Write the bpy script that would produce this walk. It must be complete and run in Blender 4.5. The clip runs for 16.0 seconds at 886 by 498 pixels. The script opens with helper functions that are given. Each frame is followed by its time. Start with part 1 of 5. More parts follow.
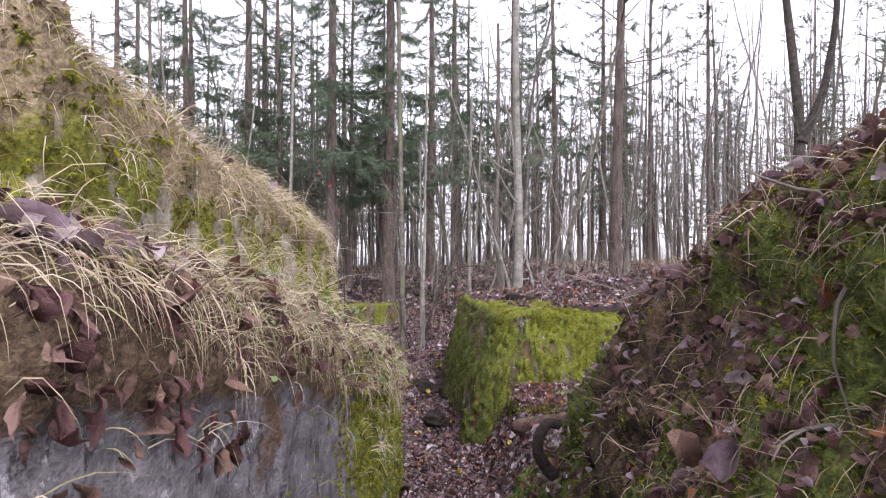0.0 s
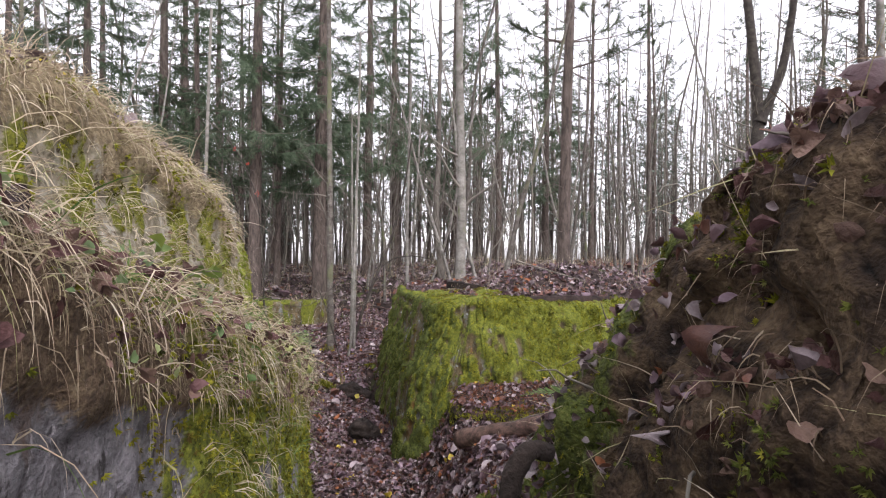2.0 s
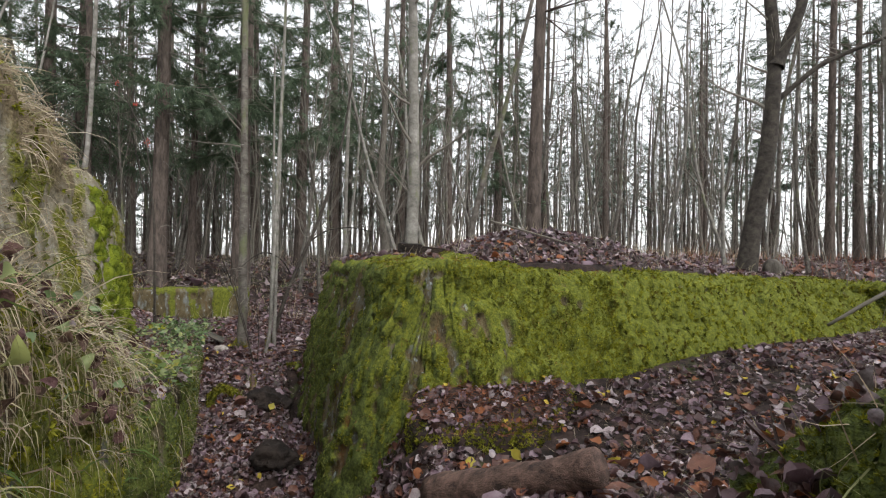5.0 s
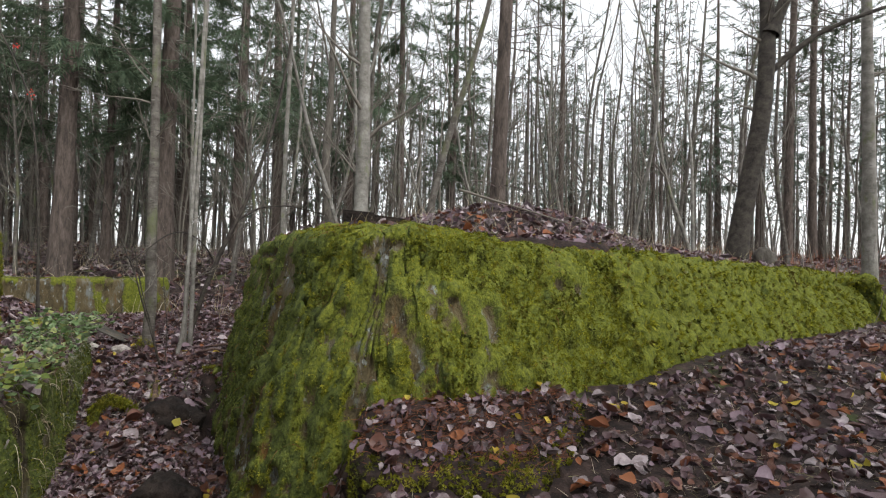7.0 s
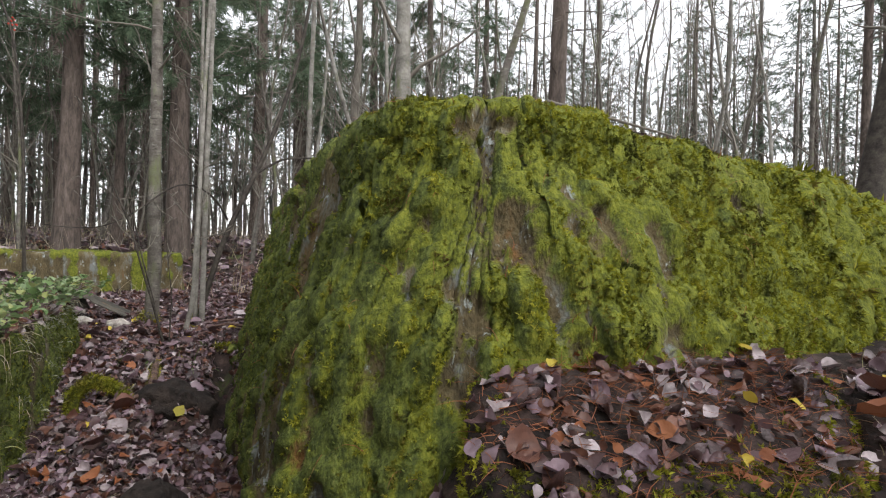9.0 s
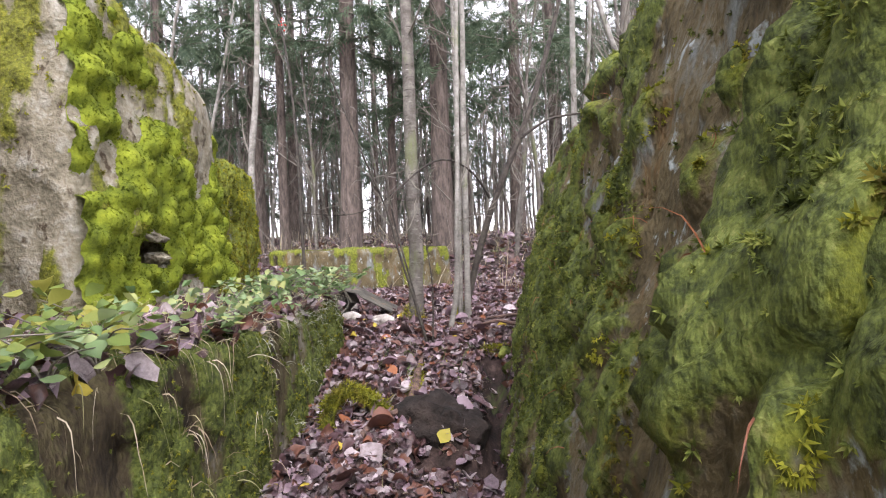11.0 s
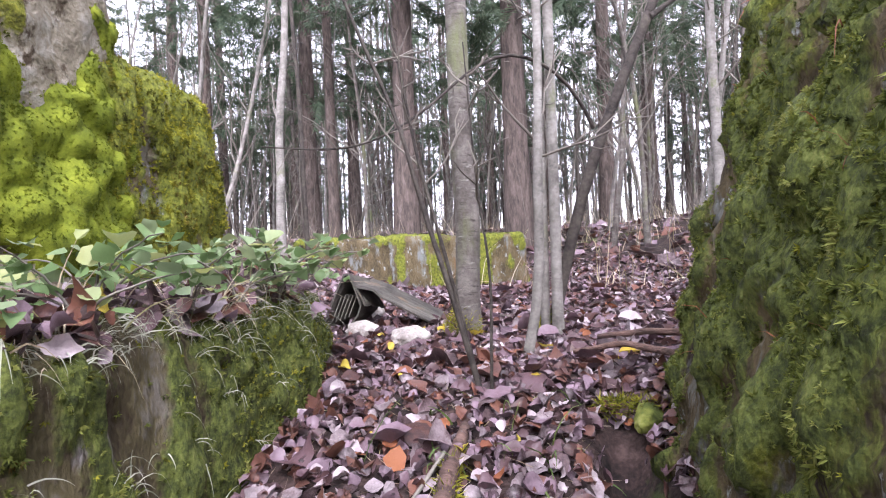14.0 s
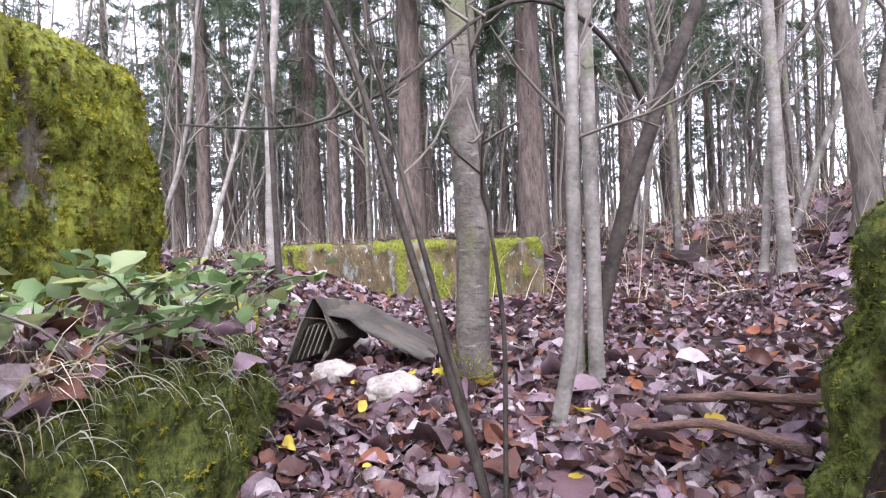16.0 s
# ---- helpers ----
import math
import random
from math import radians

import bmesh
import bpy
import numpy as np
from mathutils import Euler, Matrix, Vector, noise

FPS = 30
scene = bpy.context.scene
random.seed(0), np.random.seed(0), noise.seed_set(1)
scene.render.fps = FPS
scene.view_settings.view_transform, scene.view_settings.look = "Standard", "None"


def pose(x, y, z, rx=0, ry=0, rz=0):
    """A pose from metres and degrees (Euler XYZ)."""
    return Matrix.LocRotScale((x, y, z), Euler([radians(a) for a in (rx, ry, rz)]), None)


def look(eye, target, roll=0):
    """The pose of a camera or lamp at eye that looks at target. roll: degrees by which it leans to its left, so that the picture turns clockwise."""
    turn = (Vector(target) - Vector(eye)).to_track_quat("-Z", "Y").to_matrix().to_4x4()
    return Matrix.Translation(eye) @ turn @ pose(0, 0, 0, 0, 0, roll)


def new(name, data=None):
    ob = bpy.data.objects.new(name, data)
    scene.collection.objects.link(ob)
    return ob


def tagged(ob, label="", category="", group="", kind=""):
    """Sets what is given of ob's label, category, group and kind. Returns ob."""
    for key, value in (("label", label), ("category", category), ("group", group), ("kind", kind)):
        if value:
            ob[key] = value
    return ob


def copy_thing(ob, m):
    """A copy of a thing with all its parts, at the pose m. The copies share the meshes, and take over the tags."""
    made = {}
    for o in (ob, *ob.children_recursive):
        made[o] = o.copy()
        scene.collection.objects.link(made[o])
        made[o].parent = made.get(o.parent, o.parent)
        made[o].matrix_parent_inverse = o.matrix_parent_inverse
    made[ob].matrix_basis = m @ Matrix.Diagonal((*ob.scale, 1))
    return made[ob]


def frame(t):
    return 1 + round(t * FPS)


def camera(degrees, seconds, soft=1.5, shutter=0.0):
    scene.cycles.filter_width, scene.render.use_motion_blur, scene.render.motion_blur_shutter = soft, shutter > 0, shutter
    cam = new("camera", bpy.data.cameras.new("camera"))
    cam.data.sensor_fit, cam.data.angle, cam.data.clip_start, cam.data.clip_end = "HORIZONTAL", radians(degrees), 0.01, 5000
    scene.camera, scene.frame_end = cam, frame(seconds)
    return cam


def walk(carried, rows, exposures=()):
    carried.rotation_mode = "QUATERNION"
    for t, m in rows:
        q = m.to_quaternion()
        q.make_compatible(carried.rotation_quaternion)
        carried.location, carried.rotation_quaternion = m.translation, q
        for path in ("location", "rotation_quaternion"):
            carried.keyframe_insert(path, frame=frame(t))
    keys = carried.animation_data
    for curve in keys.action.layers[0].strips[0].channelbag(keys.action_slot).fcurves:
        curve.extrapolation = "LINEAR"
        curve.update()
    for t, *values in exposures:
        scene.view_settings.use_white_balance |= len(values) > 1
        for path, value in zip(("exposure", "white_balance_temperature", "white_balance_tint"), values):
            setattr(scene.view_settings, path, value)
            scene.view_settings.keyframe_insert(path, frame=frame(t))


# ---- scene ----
cam = camera(78.1, 16.0, soft=1.15)
METRES, EYE, TILT, LEAN, TURN = 12.0, 2.25, 0.0, 0.0, 0.0
ROWS = [
    (0.0, 0.0, 0.0, 0.0, 0.0, 0.0, -0.0),
    (0.5, -0.002, 0.0192, -0.0047, -3.49, -0.06, -0.31),
    (1.0, 0.0004, 0.0534, -0.0172, -4.64, 0.19, -0.33),
    (1.5, 0.0076, 0.0864, -0.0266, -5.53, 0.48, -0.36),
    (2.0, 0.0128, 0.1196, -0.0324, -6.2, 0.51, -0.41),
    (2.5, 0.0139, 0.1466, -0.0433, -6.79, 0.83, -0.41),
    (3.0, 0.0172, 0.1859, -0.0511, -7.0, 0.84, -0.41),
    (3.5, 0.0174, 0.2269, -0.061, -7.78, 0.9, -0.42),
    (6.0, 0.0336, 0.3792, -0.0884, -16.39, 0.94, -1.54),
    (6.5, 0.0355, 0.4058, -0.0931, -17.85, 1.05, -1.71),
    (7.0, 0.0455, 0.4394, -0.1018, -17.75, 1.05, -1.64),
    (7.5, 0.0487, 0.466, -0.1104, -17.77, 1.01, -1.68),
    (8.0, 0.0483, 0.4977, -0.1215, -17.76, 1.05, -1.71),
    (8.5, 0.0452, 0.5262, -0.1298, -17.68, 1.06, -1.75),
    (9.0, 0.0427, 0.5636, -0.1405, -15.74, 0.4, -1.31),
    (9.5, 0.0435, 0.5919, -0.1469, -8.29, 0.06, -0.23),
    (10.0, 0.0436, 0.6282, -0.1514, 0.33, 0.03, 0.91),
    (12.5, 0.0028, 0.7816, -0.1709, 15.55, 0.57, 2.04),
    (13.0, 0.0049, 0.8165, -0.181, 16.64, 1.23, 2.29),
    (13.5, 0.0052, 0.8495, -0.1851, 18.59, 1.36, 2.22),
    (14.0, -0.0057, 0.8888, -0.1751, 18.99, 0.75, 2.26),
    (14.5, -0.0083, 0.9135, -0.1718, 19.13, 0.83, 2.25),
    (15.0, -0.0095, 0.9296, -0.1736, 19.46, 0.87, 2.22),
    (15.5, -0.0162, 0.9475, -0.1689, 19.92, 0.9, 2.2),
    (16.0, -0.0235, 0.9599, -0.1682, 20.27, 0.93, 2.16),
]
walk(cam, [(t, pose(0, 0, EYE, TILT, LEAN, TURN) @ pose(METRES * x, METRES * y, METRES * z, 90 + pitch, roll, yaw)) for t, x, y, z, yaw, pitch, roll in ROWS],
     [(0.0, 1.14, 6150, 24), (1.5, 1.03, 6250, 21), (3.5, 0.74, 6500, 12), (6.0, 0.47, 6400, 9), (7.0, 0.47, 6400, 9), (9.0, 0.74, 6400, 10),
      (10.0, 1.2, 6350, 12), (12.5, 2.06, 6050, 26), (14.0, 1.92, 5900, 25), (16.0, 1.85, 5900, 25)])

# ---- light ----
SUN_EL, SUN_AZ = radians(48), radians(152)
world = bpy.data.worlds.new("overcast_sky")
scene.world = world
world.use_nodes = True
wn, wl = world.node_tree.nodes, world.node_tree.links
sky = wn.new("ShaderNodeTexSky")
sky.sky_type, sky.sun_disc = "NISHITA", False
sky.sun_elevation, sky.sun_rotation = SUN_EL, SUN_AZ
sky.air_density, sky.dust_density, sky.ozone_density = 1.0, 1.5, 1.0
cloud = wn.new("ShaderNodeHueSaturation")
cloud.inputs["Saturation"].default_value = 0.10
cloud.inputs["Value"].default_value = 1.75
wl.new(sky.outputs[0], cloud.inputs["Color"])
wl.new(cloud.outputs[0], wn["Background"].inputs["Color"])
wn["Background"].inputs["Strength"].default_value = 0.15
sun_data = bpy.data.lights.new("sun", "SUN")
sun_data.energy, sun_data.angle, sun_data.color = 0.7, radians(25), (1.0, 0.97, 0.92)
sun = new("sun", sun_data)
sun.matrix_world = look((60 * math.sin(SUN_AZ), 60 * math.cos(SUN_AZ), 60 * math.tan(SUN_EL)), (0, 0, 0))


# ---- materials ----
def rgb(c):
    return (*c, 1.0)


def material(name, colors, scale=8.0, rough=0.85, bump=0.4, fine=60.0, stretch=(1, 1, 1), island=0.0, spots=None,
             translucent=0.0, detail=5.0, bump_dist=0.02, cover=None, turf=None):
    """Colour ramp over two scales of noise, fine bump, optional change from piece to piece."""
    m = bpy.data.materials.new(name)
    m.use_nodes = True
    n, l = m.node_tree.nodes, m.node_tree.links
    bsdf = n["Principled BSDF"]
    bsdf.inputs["Roughness"].default_value = rough
    bsdf.inputs["Specular IOR Level"].default_value = 0.3
    tc = n.new("ShaderNodeTexCoord")
    mp = n.new("ShaderNodeMapping")
    mp.inputs["Scale"].default_value = stretch
    l.new(tc.outputs["Object"], mp.inputs["Vector"])
    big = n.new("ShaderNodeTexNoise")
    big.inputs["Scale"].default_value, big.inputs["Detail"].default_value = scale, detail
    big.inputs["Roughness"].default_value = 0.62
    l.new(mp.outputs[0], big.inputs["Vector"])
    small = n.new("ShaderNodeTexNoise")
    small.inputs["Scale"].default_value, small.inputs["Detail"].default_value = fine, 4.0
    l.new(mp.outputs[0], small.inputs["Vector"])
    mix = n.new("ShaderNodeMath")
    mix.operation = "MULTIPLY_ADD"
    mix.inputs[1].default_value = 0.35
    l.new(small.outputs["Fac"], mix.inputs[0])
    sub = n.new("ShaderNodeMath")
    sub.operation = "ADD"
    sub.inputs[1].default_value = -0.175
    l.new(big.outputs["Fac"], sub.inputs[0])
    l.new(sub.outputs[0], mix.inputs[2])
    source = mix.outputs[0]
    if island:
        geo = n.new("ShaderNodeNewGeometry")
        info = n.new("ShaderNodeObjectInfo")
        both = n.new("ShaderNodeMath")
        both.operation = "ADD"
        l.new(geo.outputs["Random Per Island"], both.inputs[0])
        l.new(info.outputs["Random"], both.inputs[1])
        wrap = n.new("ShaderNodeMath")
        wrap.operation = "FRACT"
        l.new(both.outputs[0], wrap.inputs[0])
        blend = n.new("ShaderNodeMix")
        blend.inputs[0].default_value = island
        l.new(source, blend.inputs[2])
        l.new(wrap.outputs[0], blend.inputs[3])
        source = blend.outputs[0]
    ramp = n.new("ShaderNodeValToRGB")
    els = ramp.color_ramp.elements
    lo, hi = (0.0, 1.0) if island > 0.5 else (0.3, 0.7)
    while len(els) < len(colors):
        els.new(0.5)
    for i, c in enumerate(colors):
        els[i].position = lo + (hi - lo) * i / (len(colors) - 1)
        els[i].color = rgb(c)
    l.new(source, ramp.inputs["Fac"])
    out = ramp.outputs["Color"]
    for color, sc, lo2, hi2, st in (spots or ()):
        sn = n.new("ShaderNodeTexNoise")
        sn.inputs["Scale"].default_value, sn.inputs["Detail"].default_value = sc, 6.0
        sn.inputs["Roughness"].default_value = 0.65
        mp2 = n.new("ShaderNodeMapping")
        mp2.inputs["Scale"].default_value = st
        mp2.inputs["Location"].default_value = (sc * 3.1, sc * 1.7, lo2 * 9)
        l.new(tc.outputs["Object"], mp2.inputs["Vector"])
        l.new(mp2.outputs[0], sn.inputs["Vector"])
        rg = n.new("ShaderNodeMapRange")
        rg.inputs["From Min"].default_value, rg.inputs["From Max"].default_value = lo2, hi2
        l.new(sn.outputs["Fac"], rg.inputs["Value"])
        mx = n.new("ShaderNodeMix")
        mx.data_type = "RGBA"
        l.new(rg.outputs[0], mx.inputs[0])
        l.new(out, mx.inputs[6])
        mx.inputs[7].default_value = rgb(color)
        out = mx.outputs[2]
    for attr, tones in (("moss", cover), ("turf", turf)):
        if not tones:
            continue
        at = n.new("ShaderNodeAttribute")
        at.attribute_name = attr
        grow = n.new("ShaderNodeTexNoise")
        grow.inputs["Scale"].default_value, grow.inputs["Detail"].default_value, grow.inputs["Roughness"].default_value = 30.0, 5.0, 0.8
        l.new(tc.outputs["Object"], grow.inputs["Vector"])
        tone = n.new("ShaderNodeValToRGB")
        while len(tone.color_ramp.elements) < len(tones):
            tone.color_ramp.elements.new(0.5)
        for i, c in enumerate(tones):
            tone.color_ramp.elements[i].position = 0.3 + 0.4 * i / (len(tones) - 1)
            tone.color_ramp.elements[i].color = rgb(c)
        l.new(grow.outputs["Fac"], tone.inputs["Fac"])
        edge = n.new("ShaderNodeMath")
        edge.operation = "MULTIPLY_ADD"
        edge.inputs[1].default_value, edge.inputs[2].default_value = 1.0, -0.5
        l.new(small.outputs["Fac"], edge.inputs[0])
        total = n.new("ShaderNodeMath")
        total.operation = "ADD"
        l.new(at.outputs["Fac"], total.inputs[0])
        l.new(edge.outputs[0], total.inputs[1])
        rg = n.new("ShaderNodeMapRange")
        rg.inputs["From Min"].default_value, rg.inputs["From Max"].default_value = 0.3, 0.7
        l.new(total.outputs[0], rg.inputs["Value"])
        mx = n.new("ShaderNodeMix")
        mx.data_type = "RGBA"
        l.new(rg.outputs[0], mx.inputs[0])
        l.new(out, mx.inputs[6])
        l.new(tone.outputs["Color"], mx.inputs[7])
        out = mx.outputs[2]
    l.new(out, bsdf.inputs["Base Color"])
    if bump:
        bp = n.new("ShaderNodeBump")
        bp.inputs["Strength"].default_value, bp.inputs["Distance"].default_value = bump, bump_dist
        l.new(mix.outputs[0], bp.inputs["Height"])
        l.new(bp.outputs[0], bsdf.inputs["Normal"])
    if translucent:
        tr = n.new("ShaderNodeBsdfTranslucent")
        l.new(out, tr.inputs["Color"])
        ms = n.new("ShaderNodeMixShader")
        ms.inputs[0].default_value = translucent
        l.new(bsdf.outputs[0], ms.inputs[1])
        l.new(tr.outputs[0], ms.inputs[2])
        l.new(ms.outputs[0], n["Material Output"].inputs["Surface"])
    return m


M_SOIL = material("leaf_mould", [(0.006, 0.0045, 0.004), (0.019, 0.012, 0.010), (0.045, 0.028, 0.023), (0.085, 0.055, 0.047)], 9, 0.9, 0.8, 70,
                  spots=[((0.07, 0.10, 0.02), 1.3, 0.60, 0.70, (1, 1, 1))])
MOSSY = [(0.025, 0.030, 0.008), (0.09, 0.105, 0.014), (0.17, 0.185, 0.022), (0.24, 0.24, 0.035)]
# Darker moss tones; in mossy_concrete's turf slot they stand in for shade.
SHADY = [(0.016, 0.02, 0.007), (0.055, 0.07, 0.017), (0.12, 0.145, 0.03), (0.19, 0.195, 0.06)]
TURF = [(0.035, 0.022, 0.016), (0.11, 0.075, 0.048), (0.22, 0.165, 0.10)]
M_CONCRETE = material("mossy_concrete", [(0.030, 0.022, 0.014), (0.075, 0.058, 0.030), (0.13, 0.10, 0.050), (0.17, 0.155, 0.12)], 5.0, 0.95, 1.0, 75,
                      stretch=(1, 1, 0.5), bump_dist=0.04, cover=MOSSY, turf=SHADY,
                      spots=[((0.18, 0.19, 0.18), 5.0, 0.54, 0.64, (1.4, 1.4, 0.5)), ((0.34, 0.37, 0.36), 17.0, 0.60, 0.67, (1, 1, 0.6)), ((0.16, 0.08, 0.025), 2.1, 0.58, 0.68, (2, 2, 0.4))])
# Copy of mossy_concrete with darker ramp and moss tones, for the low tier.
M_SHADE_CONCRETE = material("darker_mossy_concrete", [(0.024, 0.018, 0.011), (0.06, 0.045, 0.025), (0.10, 0.085, 0.04), (0.16, 0.14, 0.115)], 5.0, 0.95, 1.0, 55,
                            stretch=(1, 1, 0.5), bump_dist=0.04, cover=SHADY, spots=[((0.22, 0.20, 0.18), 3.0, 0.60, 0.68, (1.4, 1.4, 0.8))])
M_BARE = material("bare_concrete", [(0.085, 0.078, 0.082), (0.16, 0.15, 0.158), (0.25, 0.235, 0.245)], 12, 0.95, 1.0, 60, bump_dist=0.03, cover=MOSSY, turf=TURF,
                  spots=[((0.05, 0.045, 0.045), 16, 0.58, 0.64, (1, 1, 0.35)), ((0.36, 0.34, 0.35), 22, 0.60, 0.66, (1, 1, 0.5)), ((0.10, 0.06, 0.035), 2.3, 0.57, 0.66, (1, 1, 0.5))])
M_LICHEN = material("lichened_concrete", [(0.13, 0.11, 0.075), (0.24, 0.21, 0.15), (0.37, 0.345, 0.29)], 7, 0.95, 1.0, 45, bump_dist=0.04, cover=[(0.04, 0.04, 0.010), (0.13, 0.135, 0.018), (0.25, 0.25, 0.03)],
                    turf=[(0.07, 0.048, 0.03), (0.19, 0.145, 0.085), (0.34, 0.28, 0.17)],
                    spots=[((0.07, 0.05, 0.03), 9, 0.57, 0.64, (1, 1, 0.6)), ((0.12, 0.08, 0.04), 3.3, 0.60, 0.68, (1, 1, 0.6))])
M_MOSS = material("moss", [(0.035, 0.040, 0.008), (0.11, 0.12, 0.014), (0.25, 0.255, 0.022), (0.38, 0.37, 0.035), (0.46, 0.42, 0.07)], 9.0, 0.9, 0.0, 45, stretch=(1, 1, 0.6), island=0.10, translucent=0.3,
                  spots=[((0.12, 0.085, 0.022), 3.2, 0.52, 0.66, (1.6, 1.6, 0.5)), ((0.05, 0.055, 0.010), 8.0, 0.54, 0.64, (1.2, 1.2, 0.6))])
M_CUSHION = material("cushion_moss", [(0.06, 0.082, 0.010), (0.17, 0.21, 0.016), (0.30, 0.345, 0.028)], 8, 0.9, 0.6, 110, island=0.08, translucent=0.2, bump_dist=0.012)
# Dark moss; on the retaining wall its darkness also stands in for shade.
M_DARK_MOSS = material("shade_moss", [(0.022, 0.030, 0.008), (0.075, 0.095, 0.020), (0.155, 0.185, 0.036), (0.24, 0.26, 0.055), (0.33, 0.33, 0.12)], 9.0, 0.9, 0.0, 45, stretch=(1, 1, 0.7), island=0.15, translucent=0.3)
M_BANK = material("root_soil", [(0.010, 0.007, 0.006), (0.045, 0.030, 0.020), (0.11, 0.075, 0.046), (0.19, 0.135, 0.08)], 9, 0.95, 1.0, 60, bump_dist=0.05, cover=SHADY)
M_LEAF = material("fallen_leaves", [(0.016, 0.010, 0.010), (0.085, 0.046, 0.044), (0.16, 0.10, 0.112), (0.28, 0.20, 0.235), (0.030, 0.017, 0.016), (0.50, 0.42, 0.43), (0.07, 0.038, 0.036),
                                    (0.20, 0.09, 0.06), (0.045, 0.027, 0.027), (0.34, 0.24, 0.24)], 26, 0.34, 0.6, 130, island=0.86, translucent=0.12, bump_dist=0.006)
M_YELLOW = material("yellow_leaves", [(0.45, 0.33, 0.04), (0.60, 0.46, 0.07), (0.40, 0.36, 0.06)], 20, 0.55, 0.2, 150, island=0.8, translucent=0.3)
M_WITHER = material("withered_leaves", [(0.04, 0.018, 0.016), (0.10, 0.045, 0.04), (0.17, 0.09, 0.09), (0.25, 0.16, 0.12), (0.06, 0.028, 0.024), (0.13, 0.05, 0.04)], 30, 0.6, 0.8, 90, island=0.7, translucent=0.15)
M_ORANGE = material("rust_leaves", [(0.22, 0.075, 0.035), (0.32, 0.12, 0.05), (0.18, 0.07, 0.05)], 20, 0.6, 0.3, 120, island=0.7, translucent=0.2)
M_STRAW = material("dry_grass", [(0.24, 0.16, 0.11), (0.44, 0.35, 0.24), (0.62, 0.54, 0.40), (0.30, 0.22, 0.15), (0.36, 0.36, 0.16), (0.55, 0.45, 0.32), (0.70, 0.64, 0.52)], 6, 0.7, 0.1, 80, island=0.9, translucent=0.2)
M_DULL = material("matted_straw", [(0.08, 0.055, 0.04), (0.24, 0.17, 0.115), (0.44, 0.35, 0.24), (0.15, 0.105, 0.07), (0.58, 0.49, 0.37)], 6, 0.8, 0.1, 80, island=0.9, translucent=0.1)
M_SILVER = material("withered_herbs", [(0.26, 0.27, 0.19), (0.40, 0.41, 0.31), (0.52, 0.51, 0.42)], 8, 0.8, 0.1, 80, island=0.8, translucent=0.2)
M_GREEN = material("green_blades", [(0.07, 0.13, 0.03), (0.13, 0.20, 0.05), (0.20, 0.26, 0.08)], 6, 0.6, 0.1, 80, island=0.9, translucent=0.35)
M_HERB = material("bramble_leaves", [(0.10, 0.17, 0.06), (0.17, 0.26, 0.10), (0.28, 0.36, 0.20), (0.42, 0.42, 0.12)], 14, 0.5, 0.2, 90, island=0.85, translucent=0.35)
M_BARK = material("grey_bark", [(0.065, 0.055, 0.046), (0.125, 0.11, 0.095), (0.20, 0.18, 0.155)], 8, 0.9, 0.8, 50, stretch=(1, 1, 1.1),
                  spots=[((0.045, 0.038, 0.032), 16, 0.58, 0.66, (0.5, 0.5, 3)), ((0.27, 0.26, 0.23), 11, 0.60, 0.68, (0.6, 0.6, 2.5)), ((0.13, 0.14, 0.07), 3, 0.52, 0.66, (1, 1, 0.4))])
M_PALE = material("pale_bark", [(0.11, 0.10, 0.087), (0.21, 0.195, 0.17), (0.33, 0.31, 0.28)], 5, 0.85, 0.5, 45, stretch=(1, 1, 1.2),
                  spots=[((0.10, 0.095, 0.085), 12, 0.62, 0.70, (0.6, 0.6, 2.2)), ((0.15, 0.16, 0.08), 4, 0.58, 0.70, (1, 1, 0.6))])
M_RED = material("reddish_pine_bark", [(0.045, 0.036, 0.031), (0.10, 0.078, 0.066), (0.165, 0.13, 0.11)], 11, 0.95, 1.0, 55, stretch=(1.2, 1.2, 0.3))
M_DARK = material("dark_bark", [(0.055, 0.047, 0.04), (0.12, 0.105, 0.088), (0.18, 0.16, 0.13)], 10, 0.9, 0.8, 60, stretch=(1, 1, 0.3))
M_STEM = material("dark_stems", [(0.022, 0.018, 0.016), (0.055, 0.046, 0.038), (0.09, 0.078, 0.062)], 10, 0.85, 0.6, 60)
M_TWIG = material("twigs", [(0.09, 0.075, 0.06), (0.17, 0.15, 0.125), (0.26, 0.24, 0.20)], 3, 0.85, 0.0, 40, island=0.6)
M_NEEDLE = material("spruce_needles", [(0.045, 0.075, 0.045), (0.095, 0.135, 0.08), (0.15, 0.185, 0.11)], 2, 0.7, 0.0, 60, island=0.7, translucent=0.35)
M_PINE = material("pine_needles", [(0.04, 0.06, 0.035), (0.07, 0.095, 0.05), (0.10, 0.125, 0.07)], 2, 0.7, 0.0, 60, island=0.7, translucent=0.25)
M_TIN = material("weathered_roofing", [(0.045, 0.041, 0.034), (0.085, 0.078, 0.064), (0.14, 0.13, 0.105)], 5, 0.7, 0.4, 70, spots=[((0.16, 0.11, 0.07), 6, 0.6, 0.7, (1, 1, 1))])
M_STONE = material("pale_rubble", [(0.20, 0.17, 0.15), (0.42, 0.38, 0.34), (0.55, 0.50, 0.46)], 9, 0.9, 0.8, 60, spots=[((0.13, 0.15, 0.03), 5, 0.56, 0.64, (1, 1, 1))])
M_ROTTEN = material("rotten_wood", [(0.035, 0.024, 0.02), (0.12, 0.075, 0.06), (0.22, 0.135, 0.105)], 6, 0.85, 0.8, 50, stretch=(1, 4, 4))
M_BERRY = material("red_berries", [(0.45, 0.03, 0.02), (0.6, 0.06, 0.04)], 5, 0.4, 0.0)


